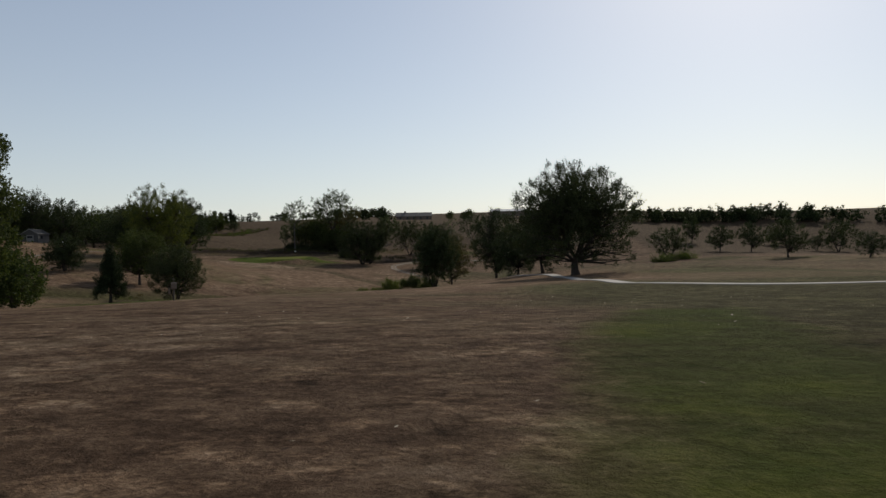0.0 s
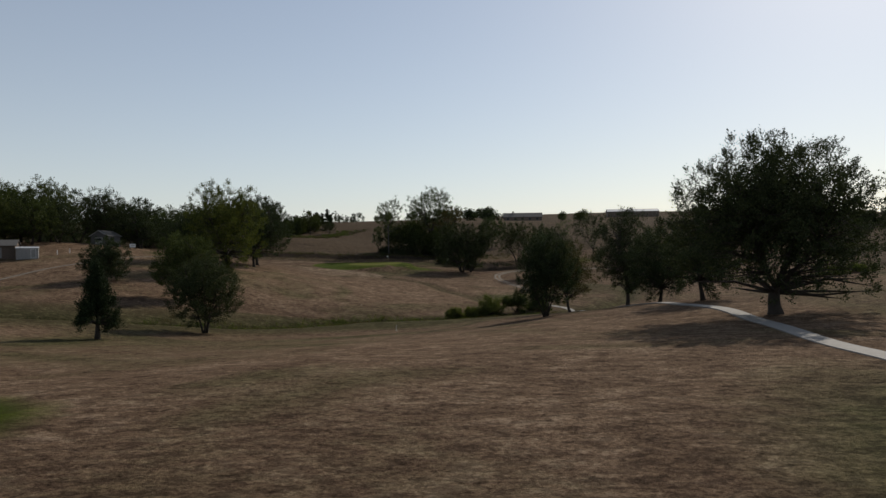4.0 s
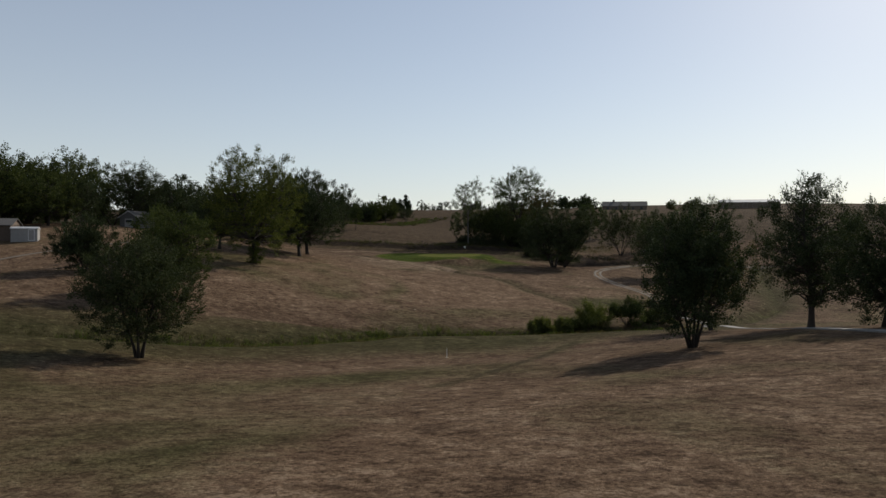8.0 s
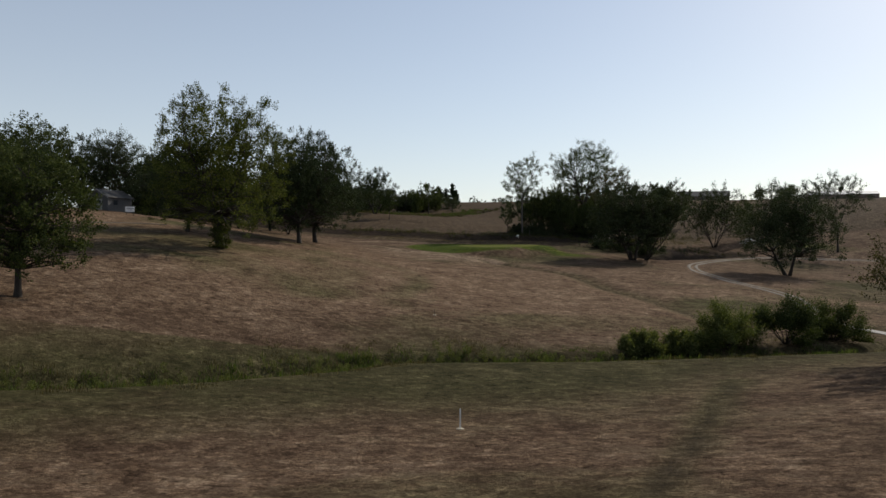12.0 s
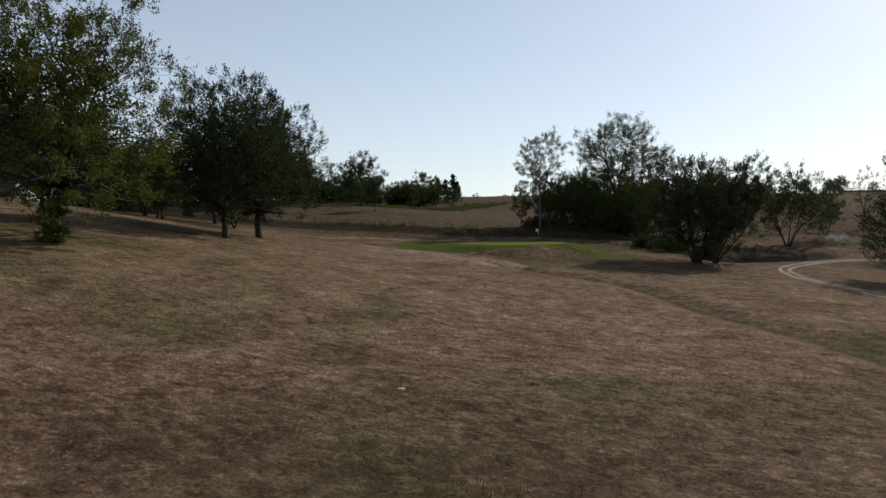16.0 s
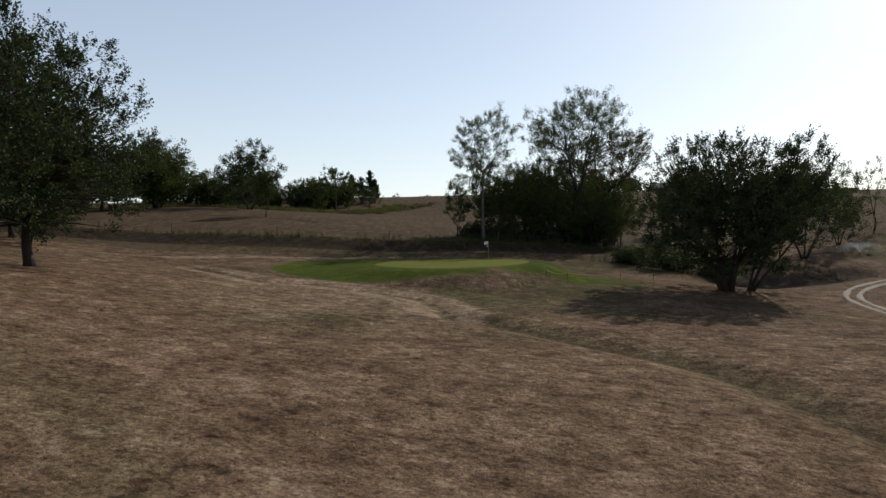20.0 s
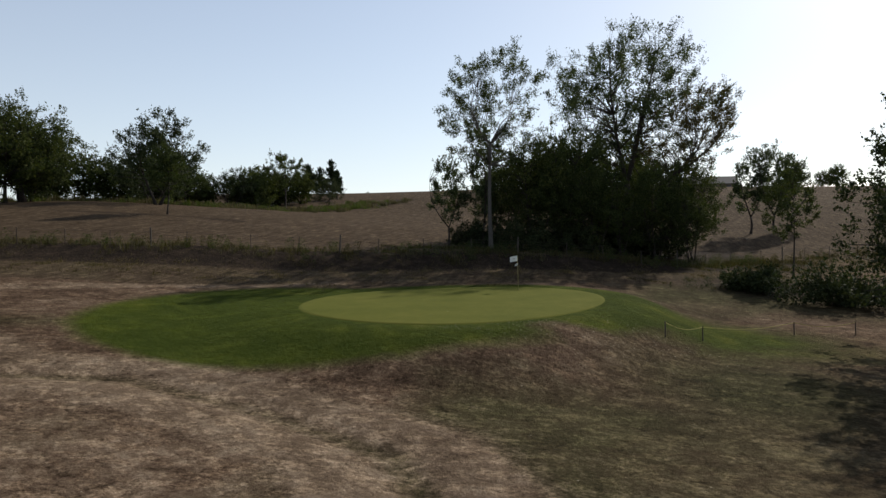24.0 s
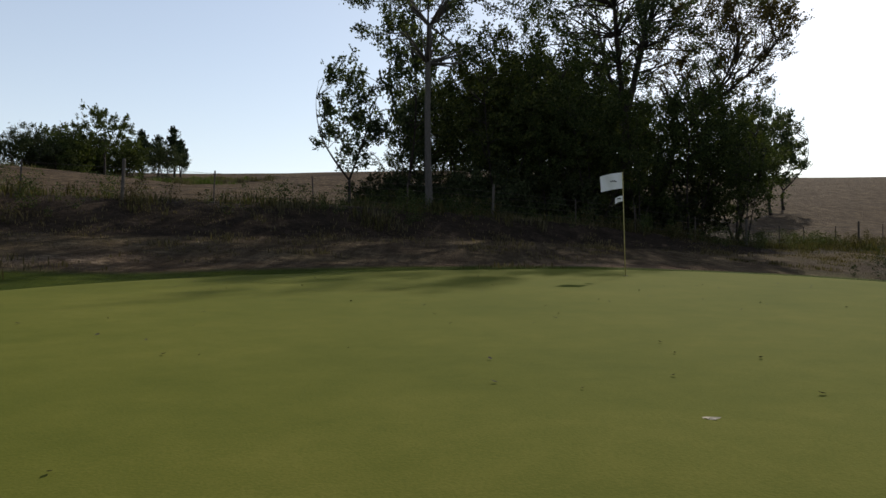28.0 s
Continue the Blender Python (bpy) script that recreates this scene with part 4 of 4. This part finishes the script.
def far_wood(label, line, trees, tall, seed):
    """A belt of woodland far off: many uneven crowns along a line, as one piece."""
    rng = np.random.default_rng(seed)
    p = smooth_line(line, 3.0)
    vs, fs, at = [], [], 0
    for k in range(trees):
        q = p[rng.integers(len(p))] + rng.normal(size=2) * 5
        h, w = tall * rng.uniform(0.6, 1.15), tall * rng.uniform(0.7, 1.1)
        _, places, scale = crown_points(rng, 480, 40, h, w, -0.1 * h, "dome", 0.10 * w, 0.2, 0.14, 0.2)
        v, f = leaves(rng, places + np.array([q[0], q[1], float(land(*q)) - 0.2]), 0.42, 0.2, scale)
        vs.append(v)
        fs.append(f + at)
        at += len(v)
    ob = put("far_wood", np.concatenate(vs), np.concatenate(fs), LEAF_DARK)
    return tagged(ob, label, "woodland", kind="stuff")


far_wood("dark belt of trees along the far ridge", [(153, 410), (170, 404), (190, 398), (210, 390), (232, 382), (300, 372), (380, 370)], 110, 8.2, 1)
far_wood("clump of trees on the ridge", [(106, 406), (118, 405), (130, 404), (146, 405)], 34, 7.6, 2)
far_wood("trees beside the farmhouse on the ridge", [(-52, 452), (-40, 456), (-32, 458)], 9, 9, 3)
far_wood("low distant treeline behind the fields", [(-330, 640), (-200, 660), (-120, 690), (-60, 700)], 60, 9, 4)
far_wood("dark woodland behind the fairway trees", [(-190, 140), (-210, 220), (-220, 300), (-200, 340)], 60, 15, 5)

for k, (x, y, s) in enumerate([(3.9, 440, 0.75), (15.1, 440, 0.9), (12.0, 443, 0.7)]):
    again(hedge, x, y, s, 60 * k, 1.0, "small lone tree near the farmhouse")
for k, (x, y, s) in enumerate([(-43.5, 60, 0.82), (-41.6, 63.5, 0.8), (-48, 68, 0.95), (-46, 71, 0.9)]):
    again(hedge, x, y, s, 85 * k, 1.05, "dark rounded bush below the tee's brow")
# shrubs along the ditch and on the bank
for k, (x, y, h, w) in enumerate([(-19.2, 165.0, 1.7, 3.6), (-16.2, 166.6, 1.6, 3.4), (-12.6, 169.6, 3.2, 5.2), (-8.2, 172.5, 3.8, 5.5), (-4.2, 176, 3.0, 5.0)] ):
    shrub("leafy green willow shrub beside the ditch", x, y, h, w, WILLOW if k in (0, 1, 2, 5) else LEAF_MID, 80 + k, 21000, 0.062)
for k, (x, y, h, w) in enumerate([(-33.5, 271, 2.2, 7.0), (-28.5, 269, 1.8, 6.0), (-38.0, 275, 1.4, 5.0), (72, 238, 2.2, 9.0), (80, 240, 2.0, 8.0)]):
    shrub("dark weedy shrub on the bank", x, y, h, w, LEAF_DARK if k < 3 else WEED, 90 + k, 4000, 0.13)


# ---- fence, flag and small things ----


def build_fence():
    root = thing("fence", "wire field fence on thin dark posts among weeds", "fence", -73, 272.6, 0)
    origin = Vector((-73, 272.6, 0))
    p = smooth_line(FENCE_LINE, 3.1)
    wood = [v for v in tubes([[(0, 0, -0.4, 0.07), (0, 0, 1.45, 0.06), (0, 0, 1.5, 0.04)]], 8)]
    iron = [v for v in tubes([[(0, 0, -0.4, 0.03), (0, 0, 1.25, 0.03)]], 5)]
    wood_mesh, iron_mesh = mesh_of("post", *wood, POST_WOOD), mesh_of("post", *iron, STEEL)
    rng = np.random.default_rng(8)
    for k, q in enumerate(p):
        ob = new("post", wood_mesh if k % 4 == 0 else iron_mesh)
        ob.parent = root
        ob.matrix_basis = pose(*(Vector((q[0], q[1], float(land(*q)))) - origin), rng.normal() * 1.5, rng.normal() * 1.5, rng.uniform(0, 90))
    for h in (0.3, 0.6, 0.9, 1.15):
        v, f = tubes([[(q[0] - origin.x, q[1] - origin.y, float(land(*q)) + h, 0.006) for q in p]], 4)
        put("wire", v, f, STEEL, root)


build_fence()


def build_flag():
    x, y = -54.08, 262.95
    root = thing("golf_flag", "white golf flag with a small tag on a yellow stick", "flag", x, y, float(land(x, y)) + 0.035)
    root.rotation_euler = (radians(0), radians(-1.5), 0)
    v, f = tubes([[(0, 0, -0.08, 0.011), (0, 0, 1.0, 0.010), (0, 0, 2.2, 0.008)]], 8)
    put("stick", v, f, POLE, root, smooth=True)

    def sheet(name, w, h, top, wave, material, label):
        nx, nz = 16, 8
        vs = [(-0.012 - w * i / nx, wave * math.sin(i * 0.55 + 0.25 * k) * (0.2 + i / nx) + side, top - h * k / nz - 0.05 * w * (i / nx) - 0.05 * (i / nx) ** 2) for side in (0.0, 0.006) for k in range(nz + 1) for i in range(nx + 1)]
        n = (nx + 1) * (nz + 1)
        fs = [(k * (nx + 1) + i, k * (nx + 1) + i + 1, (k + 1) * (nx + 1) + i + 1, (k + 1) * (nx + 1) + i) for k in range(nz) for i in range(nx)]
        fs = fs + [tuple(a + n for a in reversed(q)) for q in fs]
        return put(name, vs, fs, material, root, label, True)

    cloth = sheet("flag_cloth", 0.46, 0.34, 2.19, 0.03, CLOTH, "white rippled flag cloth")
    small = sheet("flag_tag", 0.16, 0.12, 1.70, 0.008, CLOTH, "small white tag")
    for owner, cx, cz, w in ((cloth, -0.20, 2.00, 0.14), (small, -0.09, 1.63, 0.08)):
        bm = bmesh.new()
        for k in range(4):
            box(bm, cx - w / 2 + w * k / 4, cx - w / 2 + w * (k + 0.9) / 4, -0.028, -0.024, cz - 0.012 + 0.01 * math.sin(k), cz + 0.012 + 0.01 * math.sin(k), 0.001)
        part("print", bm, INK, owner, "dark printed mark")
    v, f = tubes([[(0, 0, -0.09, 0.054), (0, 0, 0.004, 0.054)]], 16)
    put("cup", v, f, HOLE, root)


build_flag()


def build_rope_posts():
    root = thing("rope_fence", "low yellow rope strung between short dark stakes", "rope fence", -46.1, 251.2, 0)
    spots = [(-46.1, 251.2), (-44.2, 253.4), (-39.0, 258.2), (-35.6, 259.6)]
    tops = []
    for x, y in spots:
        z = float(land(x, y))
        v, f = tubes([[(x + 46.1, y - 251.2, z - 0.2, 0.03), (x + 46.1, y - 251.2, z + 0.68, 0.027), (x + 46.1, y - 251.2, z + 0.72, 0.015)]], 8)
        put("stake", v, f, POST_WOOD, root)
        tops.append((x + 46.1, y - 251.2, z + 0.66))
    for a, b in zip(tops[:-1], tops[1:]):
        v, f = tubes([[(*(np.array(a) * (1 - s) + np.array(b) * s - np.array([0, 0, 0.22 * math.sin(s * math.pi)])), 0.012) for s in np.linspace(0, 1, 14)]], 6)
        put("rope", v, f, ROPE, root, "sagging yellow rope")


build_rope_posts()


def build_ball_washer():
    root = thing("ball_washer", "dark ball washer box on a post beside the tee", "ball washer", -16.6, 37.6, turn=20)
    v, f = tubes([[(0, 0, -0.3, 0.045), (0, 0, 1.1, 0.04)]], 8)
    put("post", v, f, POST_WOOD, root)
    part("washer_box", box(bmesh.new(), -0.17, 0.17, -0.13, 0.13, 0.72, 1.12, 0.03), BROWN, root, "brown box")
    v, f = tubes([[(0, 0, 1.1, 0.02), (0, 0, 1.25, 0.02), (0, 0, 1.30, 0.045), (0, 0, 1.36, 0.03)]], 8)
    put("handle", v, f, STEEL, root)
    part("towel", box(bmesh.new(), -0.32, -0.2, -0.02, 0.02, 0.4, 0.8, 0.01), BROWN, root)


build_ball_washer()


def build_stake(x, y, h, r, label, base):
    root = thing("distance_stake", label, "marker stake", x, y)
    v, f = tubes([[(0, 0, -0.2, r), (0, 0, h - 0.03, r), (0.02 * h, 0, h, r * 0.6)]], 8)
    put("stake", v, f, base, root)
    v, f = tubes([[(0, 0, -0.05, 0.16), (0, 0, 0.03, 0.16), (0, 0, 0.05, 0.12)]], 12)
    put("base_disc", v, f, BALL_BITS, root, "pale disc at its foot")


build_stake(-23.5, 133.0, 0.85, 0.024, "thin white distance stake in brown grass", WHITE)
build_stake(-38.4, 169.4, 0.55, 0.02, "short brown stake with a white foot", BROWN)


# ---- buildings ----
def gable(root, w, d, h, ridge, wall_mat, roof_mat, eave=0.4):
    """Walls and a gabled roof whose ridge runs along x."""
    bm = bmesh.new()
    box(bm, -w / 2, w / 2, -d / 2, d / 2, -0.6, h)
    part("wall", bm, wall_mat, root)
    for s in (-1, 1):
        a, t = math.atan2(ridge, d / 2), 0.12
        x, run = w / 2 + eave, d / 2 + eave
        drop = ridge * run / (d / 2)
        vs = [(-x, s * run, h + ridge - drop), (x, s * run, h + ridge - drop), (x, 0, h + ridge), (-x, 0, h + ridge)]
        vs += [(p[0], p[1], p[2] + t) for p in vs]
        put("roof", vs, [(0, 1, 2, 3), (7, 6, 5, 4), (0, 4, 5, 1), (1, 5, 6, 2), (2, 6, 7, 3), (3, 7, 4, 0)], roof_mat, root)
    for s in (-1, 1):
        x = s * w / 2
        vs = [(x - 0.1, -d / 2, h), (x - 0.1, d / 2, h), (x - 0.1, 0, h + ridge - 0.02), (x + 0.1, -d / 2, h), (x + 0.1, d / 2, h), (x + 0.1, 0, h + ridge - 0.02)]
        put("gable_end", vs, [(0, 1, 2), (5, 4, 3), (0, 3, 4, 1), (1, 4, 5, 2), (2, 5, 3, 0)], wall_mat, root)


def opening(root, name, x, y, z, w, h, pane=DARK_GLASS, trim=WHITE):
    """A framed window or door on a front wall that faces -y."""
    frame_ob = part(name, box(box(box(box(bmesh.new(), x - w / 2 - 0.08, x - w / 2, y - 0.06, y + 0.05, z, z + h), x + w / 2, x + w / 2 + 0.08, y - 0.06, y + 0.05, z, z + h), x - w / 2 - 0.08, x + w / 2 + 0.08, y - 0.06, y + 0.05, z + h, z + h + 0.08), x - w / 2 - 0.08, x + w / 2 + 0.08, y - 0.08, y + 0.05, z - 0.08, z), trim, root)
    part("pane", box(bmesh.new(), x - w / 2, x + w / 2, y - 0.02, y + 0.02, z, z + h), pane, frame_ob)


house = thing("farmhouse", "low grey-roofed farmhouse on the ridge", "house", -19, 462, turn=4)
gable(house, 22, 9, 2.8, 2.4, BROWN, ROOF)
for k in range(5):
    opening(house, "window", -8.5 + 4.2 * k, -4.5, 1.0, 1.3, 1.2, DARK_GLASS, BROWN)
part("chimney", box(bmesh.new(), -6, -5, -0.5, 0.5, 4.2, 6.2, 0.03), BROWN, house)
barn = thing("long_barn", "long low barn with a pale metal roof on the ridge", "barn", 58, 610, turn=2)
gable(barn, 38, 14, 3.6, 2.0, BROWN, METAL_ROOF)
for k in range(6):
    opening(barn, "door", -15.5 + 6.2 * k, -7.0, 0.0, 3.0, 2.8, BROWN, SIDING)
shed = thing("pale_shed", "pale storage trailer at the wood's edge", "shed", -117.3, 177.6, turn=35)
gable(shed, 4.4, 2.6, 2.2, 0.3, SIDING, METAL_ROOF, 0.1)
opening(shed, "door", 1.2, -1.3, 0.1, 0.9, 1.9, SIDING)
trailer = thing("grey_building", "low dark grey building among the trees", "building", -125.0, 176.5, turn=30)
gable(trailer, 9.5, 6, 2.7, 1.2, BROWN, ROOF)
opening(trailer, "window", -2, -3.0, 1.0, 1.4, 1.1, DARK_GLASS, SIDING)
opening(trailer, "door", 1.6, -3.0, 0.0, 1.0, 2.1, SIDING, SIDING)
cabin = thing("grey_cabin", "small grey gabled cabin with pale trim under the trees", "cabin", -124.6, 218.2, turn=90)
gable(cabin, 6.2, 5.0, 2.5, 1.4, SIDING_DARK, ROOF, 0.35)
opening(cabin, "window", -1.2, -2.5, 1.0, 1.0, 0.9, DARK_GLASS, SIDING_DARK)
for s in (-1, 1):                                               # pale boards along the gable's edges
    v = [(-3.48, 0, 4.02), (-3.48, s * 2.85, 2.42), (-3.48, s * 2.85, 2.22), (-3.48, 0, 3.8)]
    put("bargeboard", [*v, *[(q[0] + 0.04, q[1], q[2]) for q in v]], [(0, 1, 2, 3), (7, 6, 5, 4), (0, 4, 5, 1), (1, 5, 6, 2), (2, 6, 7, 3), (3, 7, 4, 0)], SIDING, cabin, "pale painted board")
door = part("door", box(bmesh.new(), -3.16, -3.08, -1.1, 1.1, 0.0, 2.1), SIDING, cabin, "pale double door")
part("pane", box(bmesh.new(), -3.19, -3.165, -0.8, 0.8, 1.2, 1.8), DARK_GLASS, door)
sign = thing("notice_board", "small pale notice board on two posts beside the cabin", "sign", -110.5, 208.3, turn=40)
part("board", box(bmesh.new(), -0.75, 0.75, -0.03, 0.03, 0.65, 1.55, 0.01), WHITE, sign)
for x in (-0.6, 0.6):
    part("post", box(bmesh.new(), x - 0.05, x + 0.05, 0.032, 0.12, -0.3, 1.6, 0.01), POST_WOOD, sign)
part("lettering", box(box(bmesh.new(), -0.55, 0.55, -0.036, -0.03, 1.2, 1.3), -0.4, 0.4, -0.036, -0.03, 0.95, 1.03), INK, sign, "dark bars of unreadable lettering")
for x, y in [(-115.0, 184.5), (-114.3, 188.0)]:                 # short white posts before the cabin
    post = thing("white_post", "short white post beside the cabin", "post", x, y)
    v, f = tubes([[(0, 0, -0.3, 0.09), (0, 0, 0.9, 0.09), (0, 0, 1.0, 0.05)]], 8)
    put("shaft", v, f, WHITE, post)


# ---- weeds ----
def weed_belt(label, line, width, count, tall, material, seed, bunch=5, keep=None):
    """Rank grass and weeds along a line: thin bent blades in bunches, as one piece."""
    rng = np.random.default_rng(seed)
    p = smooth_line(line, 1.0)
    heart = p[rng.integers(len(p), size=count // 26 + 1)] + rng.normal(size=(count // 26 + 1, 2)) * width
    which = rng.integers(len(heart), size=count)
    vigour = rng.uniform(0.45, 1.35, len(heart))[which]
    q = heart[which] + rng.normal(size=(count, 2)) * rng.uniform(0.25, 0.9, len(heart))[which][:, None]
    q = np.repeat(q, bunch, 0) + rng.normal(size=(count * bunch, 2)) * 0.13
    h = np.repeat(tall * vigour * rng.uniform(0.35, 1.2, count), bunch) * rng.uniform(0.6, 1.1, count * bunch)
    z = land(q[:, 0], q[:, 1]) - 0.03
    a = rng.uniform(0, 6.28, count * bunch)
    lean = rng.uniform(0.05, 0.45, count * bunch) * h
    w = 0.010 + 0.022 * h
    root = np.stack([q[:, 0], q[:, 1], z], -1)
    side = np.stack([-np.sin(a), np.cos(a), 0 * a], -1) * w[:, None]
    mid = root + np.stack([np.cos(a) * lean * 0.4, np.sin(a) * lean * 0.4, 0.6 * h], -1)
    tip = root + np.stack([np.cos(a) * lean, np.sin(a) * lean, h], -1)
    v = np.stack([root - side * 0.6, root + side * 0.6, mid + side, mid - side, tip], 1).reshape(-1, 3)
    n = np.arange(count * bunch)[:, None] * 5
    f = [tuple(r) for r in (n + np.array([0, 1, 2, 3])).tolist()] + [tuple(r) for r in (n + np.array([3, 2, 4])).tolist()]
    return tagged(put("weeds", v, f, material), label, "weeds", kind="stuff")


weed_belt("rank bright green weeds along the ditch", CREEK[4:11], 0.8, 4200, 0.38, WEED, 1)
weed_belt("dry tall grass beside the ditch", CREEK[4:11], 2.4, 2600, 0.28, DRY_WEED, 2)
weed_belt("tall dry weeds along the fence", FENCE_LINE[1:], 0.9, 2400, 0.34, DRY_WEED, 3)
weed_belt("green weeds along the fence", FENCE_LINE[2:10], 1.0, 900, 0.5, LEAF_RUST, 4)
weed_belt("short dry tufts on the bank below the fence", [(q[0] + 1.5, q[1] - 4.5) for q in FENCE_LINE[2:11]], 2.6, 5200, 0.16, DRY_WEED, 8)
weed_belt("dark weeds on the bank beside the green", [(-44, 277), (-37, 279), (-29, 281), (-20, 284), (-12, 286)], 2.4, 1200, 0.22, LEAF_RUST, 9)
weed_belt("weedy grass below the hedgerow", [(-146, 312), (-128, 318), (-112, 330), (-103, 350), (-98, 378)], 3.0, 5000, 0.8, DRY_WEED, 5)
weed_belt("green weeds below the hedgerow", [(-146, 312), (-128, 318), (-112, 330), (-103, 350), (-98, 378)], 2.4, 3000, 0.8, WEED, 6)
weed_belt("long dry grass at the foot of the thicket", [(-66, 284), (-56, 288), (-46, 291), (-38, 292), (-26, 300)], 2.0, 3000, 0.32, LEAF_RUST, 7)


def leafy_weeds(label, line, width, plants, tall, material, seed):
    """Bushy weeds of uneven height in loose groups along a line, as one piece."""
    rng = np.random.default_rng(seed)
    p = smooth_line(line, 0.5)
    vs, fs, at = [], [], 0
    groups = p[rng.integers(len(p), size=plants // 4 + 1)] + rng.normal(size=(plants // 4 + 1, 2)) * width
    for k in range(plants):
        q = groups[rng.integers(len(groups))] + rng.normal(size=2) * 0.7
        h = tall * rng.uniform(0.35, 1.25)
        n = int(150 * (h / tall))
        s = rng.random(n)
        r = 0.42 * h * np.sqrt(rng.random(n)) * np.sin(0.35 + 2.5 * s)
        a = rng.uniform(0, 6.28, n)
        places = np.stack([q[0] + r * np.cos(a), q[1] + r * np.sin(a), float(land(*q)) + h * s], -1)
        v, f = leaves(rng, places, 0.034, -0.5)
        vs.append(v)
        fs.append(f + at)
        at += len(v)
    return tagged(put("weeds", np.concatenate(vs), np.concatenate(fs), material), label, "weeds", kind="stuff")


leafy_weeds("bushy olive weeds along the fence", FENCE_LINE[2:10], 0.8, 260, 0.85, LEAF_MID, 11)
leafy_weeds("bushy browning weeds along the fence", FENCE_LINE[1:11], 1.2, 260, 0.7, LEAF_RUST, 12)
leafy_weeds("bushy weeds on the bank beside the green", [(-42, 276), (-34, 277), (-26, 280), (-16, 284)], 2.2, 160, 0.8, LEAF_DARK, 13)
leafy_weeds("bushy yellow-green weeds in the ditch", CREEK[5:10], 0.8, 220, 0.6, WILLOW, 14)

# ---- litter, spray and short grass ----
def scatter(name, label, category, spots, size, material, seed, lift=0.01):
    """Small flat curled bits lying about, as one piece."""
    rng = np.random.default_rng(seed)
    vs, fs = [], []
    for k, (x, y) in enumerate(spots):
        a, s = rng.uniform(0, 6.28), size * rng.uniform(0.6, 1.4)
        u, v = np.array([math.cos(a), math.sin(a), 0.0]) * s, np.array([-math.sin(a), math.cos(a), 0.0]) * s * 0.6
        c = np.array([x, y, float(land(x, y)) + lift])
        up = np.array([0, 0, s * 0.5])
        vs += [c - u, c - v + up * 0.3, c + u + up, c + v + up * 0.5, c + up * 0.1]
        fs += [(5 * k, 5 * k + 1, 5 * k + 4), (5 * k + 1, 5 * k + 2, 5 * k + 4), (5 * k + 2, 5 * k + 3, 5 * k + 4), (5 * k + 3, 5 * k, 5 * k + 4)]
    return tagged(put(name, vs, fs, material), label, category, kind="stuff")


rng = np.random.default_rng(77)
scatter("fallen_leaves", "pale curled leaves fallen on the grass", "leaves", [(rng.uniform(-6, 16), rng.uniform(-6, 34)) for k in range(150)], 0.03, BALL_BITS, 1, 0.03)
scatter("fallen_leaves", "pale curled leaves fallen on the fairway", "leaves", [(rng.uniform(-75, -25), rng.uniform(170, 246)) for k in range(160)], 0.032, BALL_BITS, 2, 0.03)
spots = [(GREEN[0] + rng.uniform(-1, 1) * 6.5, GREEN[1] + rng.uniform(-1, 1) * 9) for k in range(110)]
scatter("green_debris", "small dark bits scattered on the putting green", "debris", [q for q in spots if green_reach(*q) < 0.97], 0.024, BARK, 3, 0.045)
for x, y, wx, wy, n in ((-50.2, 247.4, 1.9, 0.9, 420), (-46.6, 250.0, 1.4, 0.7, 160), (-53.6, 245.8, 1.2, 0.3, 90), (-40.5, 262.5, 3.0, 1.2, 200)):
    scatter("bleached_clippings", "bleached dry clippings lying beside the green", "clippings", [(rng.normal(x, wx), rng.normal(y, wy)) for k in range(n)], 0.026, BALL_BITS, n, 0.02)
divot = thing("divot", "pale scuffed ball mark on the putting green", "divot", -56.2, 251.0, float(land(-56.2, 251.0)) + 0.032)
v = [(0.045 * (1 + 0.35 * math.sin(3 * a)) * math.cos(a), 0.032 * (1 + 0.3 * math.cos(5 * a)) * math.sin(a), 0.004 + 0.004 * math.sin(4 * a)) for a in np.linspace(0, 6.283, 18, endpoint=False)]
put("scuff", [*v, (0, 0, 0.012)], [(k, (k + 1) % 18, 18) for k in range(18)], BALL_BITS, divot)


def build_sprinkler(x, y):
    root = thing("sprinkler", "lawn sprinkler throwing a low fan of white spray", "sprinkler", x, y)
    v, f = tubes([[(0, 0, -0.1, 0.05), (0, 0, 0.25, 0.05), (0, 0, 0.3, 0.03)]], 8)
    put("sprinkler_head", v, f, STEEL, root)
    rng = np.random.default_rng(9)
    n = 5200
    a, s = rng.uniform(-0.5, 3.7, n), rng.random(n) ** 0.8
    throw = 3.6 * rng.uniform(0.55, 1.0, n)
    p = np.stack([np.cos(a) * throw * s, np.sin(a) * throw * s, 0.3 + 4 * 1.45 * s * (1 - s) * rng.uniform(0.6, 1.0, n)], -1) + rng.normal(size=(n, 3)) * 0.08
    p[:, 2] = np.maximum(p[:, 2], 0.03)
    v, f = leaves(rng, p, 0.03, 0.0)
    put("spray", v, f, WATER, root, "fine white water spray")


build_sprinkler(-4.9, 299.0)
